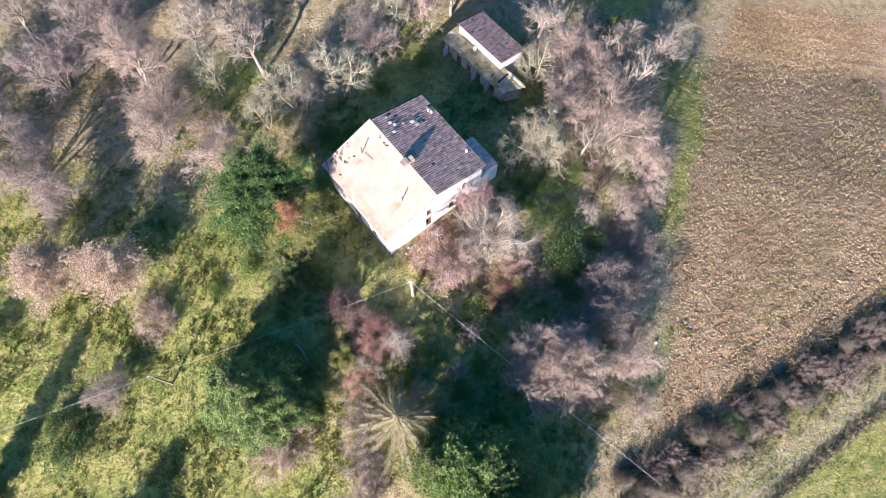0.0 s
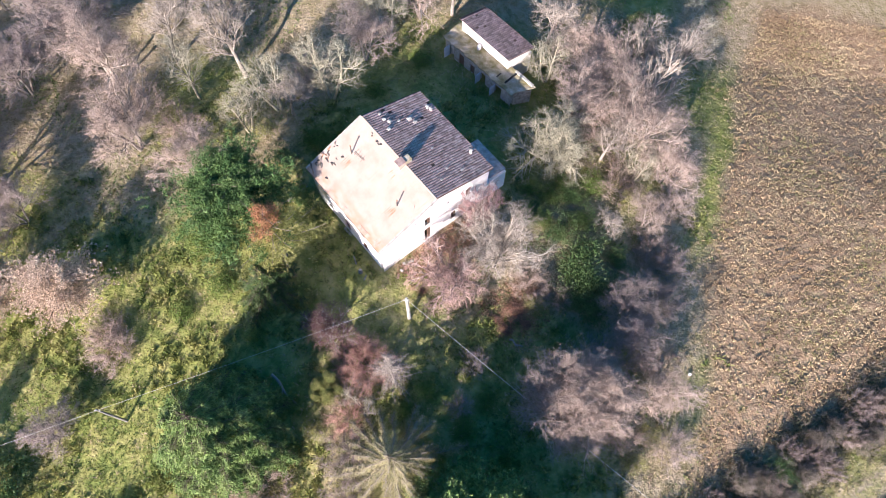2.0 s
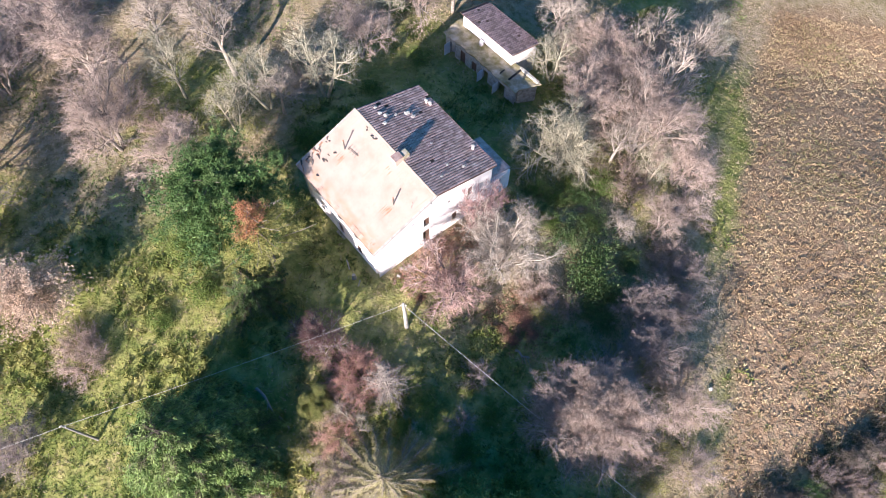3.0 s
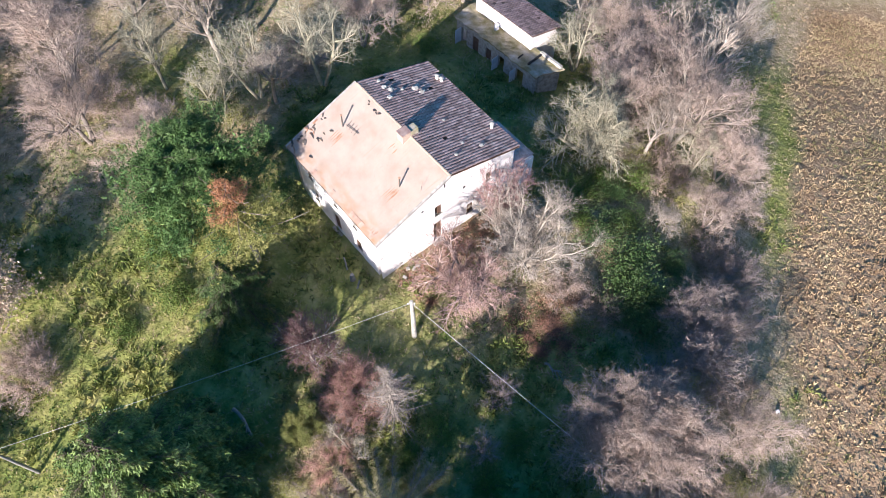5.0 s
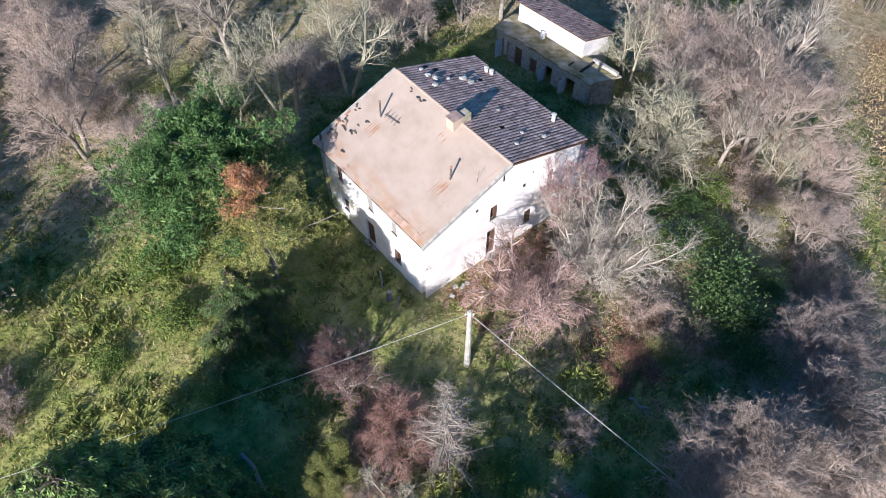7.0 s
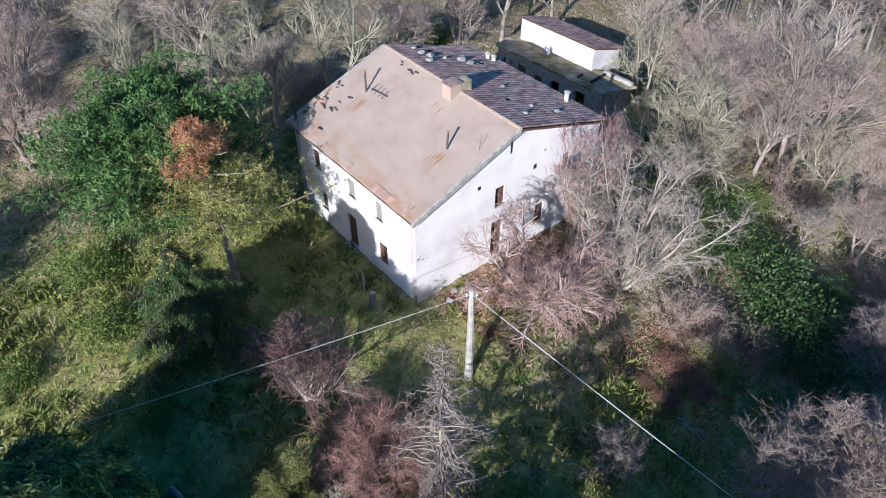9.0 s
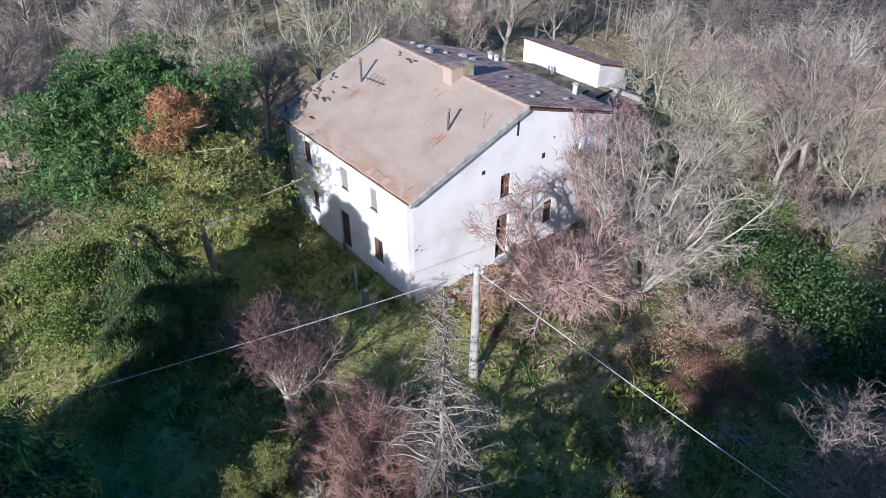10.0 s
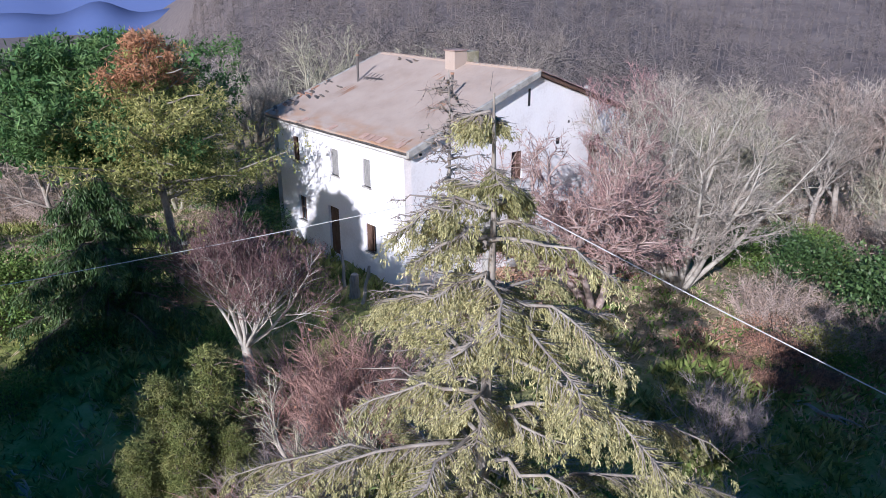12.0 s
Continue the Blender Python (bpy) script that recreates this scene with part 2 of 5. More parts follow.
def tube(bm, pts, radii, k=8):
    """A round bar along points."""
    pts = [Vector(p) for p in pts]
    rings = []
    for i, p in enumerate(pts):
        d = (pts[min(i + 1, len(pts) - 1)] - pts[max(i - 1, 0)]).normalized()
        a = d.orthogonal().normalized()
        b = d.cross(a)
        r = radii[i] if hasattr(radii, "__len__") else radii
        rings.append([bm.verts.new(p + (a * math.cos(2 * math.pi * j / k) + b * math.sin(2 * math.pi * j / k)) * r) for j in range(k)])
    for r0, r1 in zip(rings, rings[1:]):
        for j in range(k):
            bm.faces.new((r0[j], r0[(j + 1) % k], r1[(j + 1) % k], r1[j]))
    bm.faces.new(rings[0][::-1])
    bm.faces.new(rings[-1])
    return bm


def empty(name, m, label, category, group="", kind=""):
    ob = new(name)
    ob.matrix_world = m
    return tagged(ob, label, category, group, kind)


# ---- terrain ----
def sp(v, w=3.0):
    return w * np.logaddexp(0, np.asarray(v, float) / w)


def sstep(a, b, v):
    t = np.clip((np.asarray(v, float) - a) / (b - a), 0, 1)
    return t * t * (3 - 2 * t)


def wave(x, y, s, k=0.0):
    """A cheap smooth unevenness between -1 and 1."""
    return (np.sin(x / s + 1.3 * np.sin(y / s * 0.7 + k)) + np.sin(y / s * 1.13 + 1.7 * np.sin(x / s * 0.6 + 2 * k))) / 2


def ground_z(x, y):
    x, y = np.asarray(x, float), np.asarray(y, float)
    xr, yr = np.minimum(x, 90), np.clip(y, -60, 58)
    z = -0.205 * sp(xr - 3.5) - 0.11 * sp(-14 - np.maximum(x, -90)) - 0.075 * sp(17 - yr) - 0.15 * sp(yr - 37)
    z = z + 0.25 * wave(x, y, 9.0) * sstep(14, 30, np.hypot(x + 4, y - 30))
    ahead = sstep(-0.42, -0.30, x / np.maximum(y, 40.0))
    z = z + sstep(100, 420, y) * (34 * ahead) - sstep(170, 700, np.hypot(x, y)) * (1 - ahead) * 150
    return z + 3.0 * wave(x, y, 60.0, 1.0) * sstep(120, 260, np.hypot(x, y))


def gz(x, y):
    return float(ground_z(x, y))


def field_edge(y):
    return np.interp(y, [-10, 5.6, 15.7, 30.2, 42.2, 52.2, 60.7, 75], [19, 22.5, 25.3, 27.2, 32.1, 34.5, 38.8, 46])


def zones(x, y):
    """Weights of ploughed field, grass, and track at a place; the rest is leaf litter."""
    wob = 1.2 * wave(x, y, 3.1) + 0.6 * wave(x, y, 1.1, 2.0)
    hedge = -12.0 + 0.5 * x                                     # the line of the hedge along the field
    field = sstep(0, 2.5, x - field_edge(y) - 1.5 + wob * 0.6) * sstep(0, 3, y - hedge - 1.0 + wob) * (1 - sstep(66, 72, y + wob))
    verge = sstep(-1.5, 0.8, x - field_edge(y) + wob * 0.4) * (1 - sstep(2.0, 4.2, x - field_edge(y) + wob)) * sstep(24, 34, y) * (1 - sstep(52, 60, y))
    low = sstep(0, 1.2, -29.0 + 0.667 * x - y + wob * 0.3)
    meadow = sstep(0, 5, -9 - x + wob) * sstep(0, 7, 36 + 0.22 * (x + 30) - y + 2 * wob) * sstep(-75, -60, x)
    back = 0.9 * (1 - sstep(12, 16, np.hypot(x - 1, y - 46) + wob))
    glade = 1 - sstep(4, 7, np.hypot(x - 25, (y - 69) * 0.8) + wob)
    yard = 0.75 * (1 - sstep(4, 8, np.hypot((x + 7) * 0.8, y - 20) + wob))
    strip = 0.8 * (1 - sstep(2, 4, np.abs(x + 13.5 + 0.1 * y + wob)) ) * (1 - sstep(6, 10, y))
    pool = 0.9 * (1 - sstep(9, 12, np.hypot(x - 8.5, y - 11) + wob))
    shady = 0.9 * (1 - sstep(6, 9, np.hypot(x + 14, (y - 24) * 0.8) + wob))
    near_green = 0.85 * (1 - sstep(5, 9, np.hypot((x + 0.5) * 0.8, y - 9) + wob))
    side = 0.95 * sstep(-0.2, 0.6, wave(x, y, 5.5, 0.5)) * sstep(18, 30, np.hypot(x + 4, y - 30)) * (1 - sstep(52, 62, y))
    hollow = 0.9 * (1 - sstep(6, 10, np.hypot(x + 9, y - 40) + wob))
    grass = np.clip(np.maximum.reduce([verge, low, meadow, yard, strip, side, back, glade, pool, shady, near_green, hollow]), 0, 1) * (1 - field * 0.85)
    d = -25.4 + 0.654 * x - y
    bank = np.exp(-(d / 2.6) ** 2) * sstep(22, 30, x)
    grass = np.maximum(grass, bank * 0.7)
    track = np.maximum(np.exp(-((d + 0.9) / 0.5) ** 2), np.exp(-((d - 0.9) / 0.5) ** 2)) * sstep(20, 28, x)
    return field, grass, track


def make_ground():
    u = np.linspace(-1, 1, 361)
    ax = 78 * u + 4400 * np.sign(u) * np.abs(u) ** 9
    xs, ys = ax - 2, ax + 34
    gx, gy = np.meshgrid(xs, ys)
    f, g, t = zones(gx, gy)
    near = 1 - sstep(75, 120, np.hypot(gx, gy - 30))
    dusk = sstep(85, 125, np.hypot(gx, gy - 10))
    rough = np.random.RandomState(4).normal(0, 1, gx.shape)
    d_f = -0.56 * gx + 0.83 * gy + 0.25 * wave(gx, gy, 3.0)
    grooves = sum(np.exp(-((d_f - c) / 0.4) ** 2) for c in (-13.6, -11.7, -8.7)) * sstep(32, 38, gx)
    mound = 0.075 * wave(gx, gy, 0.22, 1.0) + 0.06 * wave(gx, gy, 0.5, 4.0)
    z = ground_z(gx, gy) + near * (rough * (0.035 + 0.03 * f) + mound * (0.35 + 0.65 * g) - 0.06 * t - 0.28 * f * grooves + 0.035 * f * np.sin(d_f * 4.2))
    v = np.stack([gx, gy, z], -1).reshape(-1, 3)
    n = len(u)
    i = np.arange(n - 1)
    a = (i[:, None] * n + i[None, :]).ravel()
    faces = np.stack([a, a + 1, a + n + 1, a + n], -1)
    ob = link_mesh("ground", v, faces, None, smooth=True)
    me = ob.data
    att = me.attributes.new("zone", "FLOAT_COLOR", "POINT")
    att.data.foreach_set("color", np.stack([f * (1 - dusk), g * (1 - dusk), t * (1 - dusk), dusk], -1).ravel())
    m = bpy.data.materials.new("ground")
    m.use_nodes = True
    nodes, links = m.node_tree.nodes, m.node_tree.links
    b = nodes["Principled BSDF"]
    b.inputs["Roughness"].default_value = 0.95
    b.inputs["Specular IOR Level"].default_value = 0.15
    tc = nodes.new("ShaderNodeTexCoord")
    za = nodes.new("ShaderNodeAttribute")
    za.attribute_name = "zone"
    sep = nodes.new("ShaderNodeSeparateColor")
    links.new(za.outputs["Color"], sep.inputs[0])

    def tone(scale, cols, detail=8.0):
        nz = nodes.new("ShaderNodeTexNoise")
        nz.inputs["Scale"].default_value = scale
        nz.inputs["Detail"].default_value = detail
        nz.inputs["Roughness"].default_value = 0.7
        links.new(tc.outputs["Object"], nz.inputs["Vector"])
        r = nodes.new("ShaderNodeValToRGB")
        el = r.color_ramp.elements
        while len(el) < len(cols):
            el.new(0.5)
        for k, c in enumerate(cols):
            el[k].position, el[k].color = 0.3 + 0.4 * k / (len(cols) - 1), (*c, 1)
        links.new(nz.outputs["Fac"], r.inputs[0])
        return r.outputs[0], nz.outputs["Fac"]

    def blend(fac, a, c):
        mx = nodes.new("ShaderNodeMix")
        mx.data_type = "RGBA"
        links.new(fac, mx.inputs[0])
        links.new(a, mx.inputs[6])
        links.new(c, mx.inputs[7])
        return mx.outputs[2]

    litter, h1 = tone(0.9, [(0.125, 0.12, 0.05), (0.26, 0.215, 0.115), (0.37, 0.30, 0.19), (0.44, 0.355, 0.25)])
    grass, h2 = tone(0.45, [(0.09, 0.13, 0.033), (0.19, 0.215, 0.058), (0.31, 0.295, 0.10), (0.41, 0.35, 0.16)])
    field, h3 = tone(1.1, [(0.16, 0.10, 0.055), (0.285, 0.185, 0.11), (0.385, 0.27, 0.165), (0.34, 0.285, 0.14)], 14.0)
    track, h4 = tone(1.5, [(0.28, 0.22, 0.14), (0.46, 0.39, 0.27)])
    col = blend(sep.outputs[1], litter, grass)
    col = blend(sep.outputs[0], col, field)
    col = blend(sep.outputs[2], col, track)
    woods, h5 = tone(0.05, [(0.12, 0.10, 0.095), (0.185, 0.15, 0.14), (0.235, 0.195, 0.175)])
    col = blend(za.outputs["Alpha"], col, woods)
    links.new(col, b.inputs["Base Color"])
    nb = nodes.new("ShaderNodeTexNoise")
    nb.inputs["Scale"].default_value = 3.0
    nb.inputs["Detail"].default_value = 10.0
    links.new(tc.outputs["Object"], nb.inputs["Vector"])
    bp = nodes.new("ShaderNodeBump")
    bp.inputs["Strength"].default_value = 0.7
    bp.inputs["Distance"].default_value = 0.25
    links.new(nb.outputs["Fac"], bp.inputs["Height"])
    links.new(bp.outputs[0], b.inputs["Normal"])
    me.materials.append(m)
    tagged(ob, "uneven hilltop ground of grass, leaf litter and ploughed field", "ground", kind="structure")


make_ground()


def make_mountains():
    """Ridges at the edge of sight, aerial haze painted in as blue, with snow along the highest crest."""
    m = bpy.data.materials.new("haze_painted_blue")
    m.use_nodes = True
    nodes, links = m.node_tree.nodes, m.node_tree.links
    b = nodes["Principled BSDF"]
    b.inputs["Roughness"].default_value = 1.0
    tc = nodes.new("ShaderNodeTexCoord")
    sx = nodes.new("ShaderNodeSeparateXYZ")
    links.new(tc.outputs["Object"], sx.inputs[0])
    nz = nodes.new("ShaderNodeTexNoise")
    nz.inputs["Scale"].default_value = 0.006
    nz.inputs["Detail"].default_value = 8.0
    links.new(tc.outputs["Object"], nz.inputs["Vector"])
    ma = nodes.new("ShaderNodeMath")
    ma.operation = "MULTIPLY_ADD"
    ma.inputs[1].default_value = 160.0
    links.new(nz.outputs["Fac"], ma.inputs[0])
    links.new(sx.outputs[2], ma.inputs[2])
    r = nodes.new("ShaderNodeMapRange")
    r.inputs["From Min"].default_value = 60.0
    r.inputs["From Max"].default_value = 75.0
    links.new(ma.outputs[0], r.inputs[0])
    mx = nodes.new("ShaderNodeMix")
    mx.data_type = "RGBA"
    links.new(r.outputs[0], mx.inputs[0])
    # The blue base colour stands for aerial haze; none is rendered.
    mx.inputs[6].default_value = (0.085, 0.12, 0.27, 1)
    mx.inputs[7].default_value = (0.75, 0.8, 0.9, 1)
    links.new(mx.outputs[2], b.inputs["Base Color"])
    for name, dist, top, seed, label in (("mountain_range", 4200, 60, 1.0, "distant mountains painted haze-blue with patches of snow"), ("foothills", 3300, -95, 4.0, "distant foothills painted haze-blue")):
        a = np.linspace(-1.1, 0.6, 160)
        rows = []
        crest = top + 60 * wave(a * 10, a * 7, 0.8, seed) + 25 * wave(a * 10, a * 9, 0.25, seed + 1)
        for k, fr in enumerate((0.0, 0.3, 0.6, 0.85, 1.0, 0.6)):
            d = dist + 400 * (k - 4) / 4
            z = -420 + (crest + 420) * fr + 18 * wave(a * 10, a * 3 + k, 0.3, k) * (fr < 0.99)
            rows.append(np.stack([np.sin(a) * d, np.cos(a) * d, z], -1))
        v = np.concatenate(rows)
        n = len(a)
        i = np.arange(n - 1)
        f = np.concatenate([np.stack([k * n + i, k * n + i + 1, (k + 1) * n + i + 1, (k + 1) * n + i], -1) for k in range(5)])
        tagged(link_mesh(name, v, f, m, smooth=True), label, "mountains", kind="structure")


make_mountains()

# ---- farmhouse ----
ANG = 39.5
HOUSE = pose(-6.15, 24.1, 0, 0, 0, ANG)
W, L, RIDGE = 14.25, 11.8, 7.1          # across the gable, along the eave, where the ridge runs
EAVE_Z, RIDGE_Z = 6.0, 8.45
SLOPE = (RIDGE_Z - EAVE_Z) / RIDGE


def roof_z(u):
    return EAVE_Z + SLOPE * u if u < RIDGE else RIDGE_Z - (RIDGE_Z - EAVE_Z) * (u - RIDGE) / (W - RIDGE)


def wall_panel(bm, place, length, bottom, top, thick, openings, breaks=()):
    """A wall from 0 to length with openings (x0, x1, z0, z1) right through it. place(x, depth, z) gives the point; top(x) its upper edge."""
    xs = sorted({0.0, length, *breaks, *[v for o in openings for v in o[:2]]})
    zs = sorted({bottom, *[v for o in openings for v in o[2:]]})

    def solid(xa, xb, za, zb):
        return not any(o[0] - 1e-6 <= xa and xb <= o[1] + 1e-6 and o[2] - 1e-6 <= za and zb <= o[3] + 1e-6 for o in openings)

    cache = {}

    def vert(x, d, z):
        key = (round(x, 4), round(d, 4), round(z, 4))
        if key not in cache:
            cache[key] = bm.verts.new(place(x, d, z))
        return cache[key]

    def quad(*c):
        bm.faces.new([vert(*p) for p in c])

    cells = []
    for xa, xb in zip(xs, xs[1:]):
        for za, zb in zip(zs, zs[1:] + [None]):
            cells.append((xa, xb, za, zb))
    for xa, xb, za, zb in cells:
        last = zb is None
        z1a, z1b = (top(xa), top(xb)) if last else (zb, zb)
        if not last and not solid(xa, xb, za, zb):
            for o in openings:
                if o[0] - 1e-6 <= xa and xb <= o[1] + 1e-6 and o[2] - 1e-6 <= za and zb <= o[3] + 1e-6:
                    for x in (xa, xb):
                        if abs(x - o[0]) < 1e-6 or abs(x - o[1]) < 1e-6:
                            quad((x, 0, za), (x, thick, za), (x, thick, zb), (x, 0, zb))
                    for z in (za, zb):
                        if abs(z - o[2]) < 1e-6 or abs(z - o[3]) < 1e-6:
                            quad((xa, 0, z), (xb, 0, z), (xb, thick, z), (xa, thick, z))
            continue
        for d in (0, thick):
            quad((xa, d, za), (xb, d, za), (xb, d, z1b), (xa, d, z1a))
        if last:
            quad((xa, 0, z1a), (xb, 0, z1b), (xb, thick, z1b), (xa, thick, z1a))
    bmesh.ops.remove_doubles(bm, verts=bm.verts, dist=1e-4)


U0, U1, V0, V1 = 0.28, W - 0.28, 0.22, L - 0.22       # outer faces of the walls
LEFT_OPEN = [(3.05 - V0, 3.6 - V0, 3.9, 5.1), (5.55 - V0, 6.15 - V0, 3.9, 5.1), (9.05 - V0, 9.65 - V0, 3.95, 5.15),
             (2.8 - V0, 3.55 - V0, 0.98, 2.25), (5.75 - V0, 6.65 - V0, 0.0, 2.35), (8.75 - V0, 9.45 - V0, 1.0, 2.25)]
GABLE_OPEN = [(5.6 - U0, 6.45 - U0, 0.05, 2.75), (5.75 - U0, 6.4 - U0, 3.85, 5.1), (11.0 - U0, 11.6 - U0, 3.7, 4.95), (9.1 - U0, 9.75 - U0, 0.9, 2.2)]


def make_house():
    house = empty("farmhouse", HOUSE, "abandoned white-plastered two-storey farmhouse with pale roof and dark tiles", "house")
    base = -3.6
    bm = bmesh.new()
    wall_panel(bm, lambda x, d, z: (U0 + x, V0 + d, z), U1 - U0, base, lambda x: roof_z(U0 + x) - 0.2, 0.45, GABLE_OPEN, (RIDGE - U0,))
    part("gable_wall", bm, "plaster", house, "sunlit white plaster gable wall, chipped near the ground")
    bm = bmesh.new()
    wall_panel(bm, lambda x, d, z: (U0 + d, V0 + 0.45 + x - 0.0, z), V1 - V0 - 0.9, base, lambda x: roof_z(U0) - 0.2, 0.45, [(a - 0.45, b - 0.45, c, e) for a, b, c, e in LEFT_OPEN])
    part("front_wall", bm, "plaster", house, "white plaster wall with doors and windows")
    bm = bmesh.new()
    wall_panel(bm, lambda x, d, z: (U0 + x, V1 - d, z), U1 - U0, base, lambda x: roof_z(U0 + x) - 0.2, 0.45, [], (RIDGE - U0,))
    part("rear_gable_wall", bm, "plaster_old", house)
    bm = bmesh.new()
    wall_panel(bm, lambda x, d, z: (U1 - d, V0 + 0.45 + x, z), V1 - V0 - 0.9, base, lambda x: roof_z(U1) - 0.2, 0.45, [])
    part("back_wall", bm, "plaster_old", house)
    part("upper_floor", one_box(U0 + 0.46, U1 - 0.46, V0 + 0.46, V1 - 0.46, 2.9, 3.1), "wood_grey", house)

    # roof: two slabs that meet at the ridge
    def slab(u_a, u_b, thick, lift=0.0, v_a=0.0, v_b=L):
        b2 = bmesh.new()
        za, zb = roof_z(u_a) + lift, roof_z(u_b) + lift
        nu, nv = 24, 34
        rng = random.Random(3)
        grid = []
        for i in range(nu + 1):
            row = []
            for j in range(nv + 1):
                u, v = u_a + (u_b - u_a) * i / nu, v_a + (v_b - v_a) * j / nv
                sag = -0.05 * math.sin(math.pi * j / nv) * math.sin(math.pi * i / nu) + rng.uniform(-0.008, 0.008)
                edge = 0.02 * math.sin(v * 3.1) if i in (0, nu) else 0
                row.append(b2.verts.new((u + edge, v, za + (zb - za) * i / nu + sag)))
            grid.append(row)
        for i in range(nu):
            for j in range(nv):
                b2.faces.new((grid[i][j], grid[i + 1][j], grid[i + 1][j + 1], grid[i][j + 1]))
        ext = bmesh.ops.extrude_face_region(b2, geom=b2.faces[:])
        for e in ext["geom"]:
            if isinstance(e, bmesh.types.BMVert):
                e.co.z -= thick
        return b2
    pale = part("roof_slope", slab(0.0, RIDGE, 0.16), "roof_pale", house, "pale pinkish weathered roof slope with rust stains")
    deck = part("roof_deck", slab(RIDGE, W, 0.12, -0.06), "wood_brown", house)
    for v_a, v_b in ((-0.06, 0.1), (L - 0.1, L + 0.06)):
        verge = bmesh.new()
        vs = [verge.verts.new((u, v, roof_z(u) + dz)) for u in (-0.02, RIDGE) for v in (v_a, v_b) for dz in (-0.24, 0.012)]
        for q in ((0, 1, 3, 2), (4, 6, 7, 5), (0, 4, 5, 1), (2, 3, 7, 6), (1, 5, 7, 3), (0, 2, 6, 4)):
            verge.faces.new([vs[c] for c in q])
        part("verge", verge, "stone", house, "weathered grey verge along the gable")
    bm = bmesh.new()
    box(bm, 0.06, U0 + 0.02, V0, V1, EAVE_Z - 0.32, EAVE_Z - 0.15, 0.03)
    part("cornice", bm, "plaster_old", house)
    bm = bmesh.new()
    tube(bm, [(0.0, 0.1, EAVE_Z - 0.12), (0.0, L - 0.1, EAVE_Z - 0.14)], 0.05, 8)
    part("gutter", bm, "metal", house)

    # doors and windows
    def opening(o, on_gable, kind, shut, tint):
        a, b2, c, e = o
        def P(x, d, z):
            return (U0 + x, V0 + d, z) if on_gable else (U0 + d, V0 + x, z)
        def bx(bm_, xa, xb, da, db, za, zb, bev=0.008):
            p, q = P(xa, da, za), P(xb, db, zb)
            return box(bm_, min(p[0], q[0]), max(p[0], q[0]), min(p[1], q[1]), max(p[1], q[1]), za, zb, bev)
        name = "door" if kind == "door" else "window"
        fr = bmesh.new()
        w_ = 0.06
        bx(fr, a, a + w_, 0.12, 0.2, c, e)
        bx(fr, b2 - w_, b2, 0.12, 0.2, c, e)
        bx(fr, a + w_, b2 - w_, 0.12, 0.2, e - w_, e)
        thing = part(name, fr, tint, house, "weathered wooden " + name)
        mid = (a + b2) / 2
        if kind == "window":
            sl = bmesh.new()
            bx(sl, a - 0.06, b2 + 0.06, -0.05, 0.12, c - 0.07, c)
            part("sill", sl, "stone", thing)
            part("pane", bx(bmesh.new(), a + w_, b2 - w_, 0.17, 0.185, c, e - w_, 0), "glass", thing)
            mu = bmesh.new()
            bx(mu, mid - 0.025, mid + 0.025, 0.145, 0.169, c, e - w_)
            bx(mu, a + w_, b2 - w_, 0.147, 0.168, (c + e) / 2 - 0.02, (c + e) / 2 + 0.02)
            part("glazing_bar", mu, tint, thing)
            for s_, (xa, xb) in enumerate(((a + 0.01, mid - 0.005), (mid + 0.005, b2 - 0.01))):
                if shut[s_]:
                    lf = bmesh.new()
                    edge = [(0.1, c + 0.01), (0.06, c + 0.01)]
                    for k in range(9):
                        zz, st_ = c + 0.1 + (e - c - 0.2) * k / 9, (e - c - 0.2) / 9
                        edge += [(0.06, zz), (0.042, zz + 0.012), (0.056, zz + st_ * 0.9)]
                    edge += [(0.06, e - 0.02), (0.1, e - 0.02)]
                    sides = [[lf.verts.new(P(xx, d_, z_)) for d_, z_ in edge] for xx in (xa, xb)]
                    for k in range(len(edge)):
                        q = (k + 1) % len(edge)
                        lf.faces.new((sides[0][k], sides[0][q], sides[1][q], sides[1][k]))
                    for side in sides:
                        lf.faces.new(side)
                    part("shutter", lf, tint, thing)
        else:
            for s_, (xa, xb) in enumerate(((a + w_, mid - 0.004), (mid + 0.004, b2 - w_))):
                lf = bmesh.new()
                d0 = 0.14 if shut[s_] else 0.5
                bx(lf, xa, xb, d0, d0 + 0.04, c + 0.01, e - w_)
                for k in range(3):
                    zz = c + 0.15 + (e - c - 0.3) * k / 3
                    bx(lf, xa + 0.06, xb - 0.06, d0 - 0.015, d0 - 0.001, zz, zz + (e - c) * 0.25, 0.004)
                part("door_leaf", lf, tint, thing)
            st = bmesh.new()
            bx(st, a - 0.15, b2 + 0.15, -0.35, -0.005, c - 0.3, c - 0.02, 0.02)
            part("doorstep", st, "stone", thing)
    kinds = [("window", (1, 1), "wood_grey"), ("window", (1, 1), "wood_grey"), ("window", (0, 1), "wood_brown"), ("window", (0, 1), "wood_brown"), ("door", (1, 1), "wood_brown"), ("window", (0, 0), "wood_brown")]
    for o, (k, s_, t_) in zip(LEFT_OPEN, kinds):
        opening(o, False, k, s_, t_)
    kinds = [("door", (0, 1), "wood_brown"), ("window", (0, 1), "wood_brown"), ("window", (1, 0), "wood_brown"), ("window", (1, 1), "wood_brown")]
    for o, (k, s_, t_) in zip(GABLE_OPEN, kinds):
        opening(o, True, k, s_, t_)
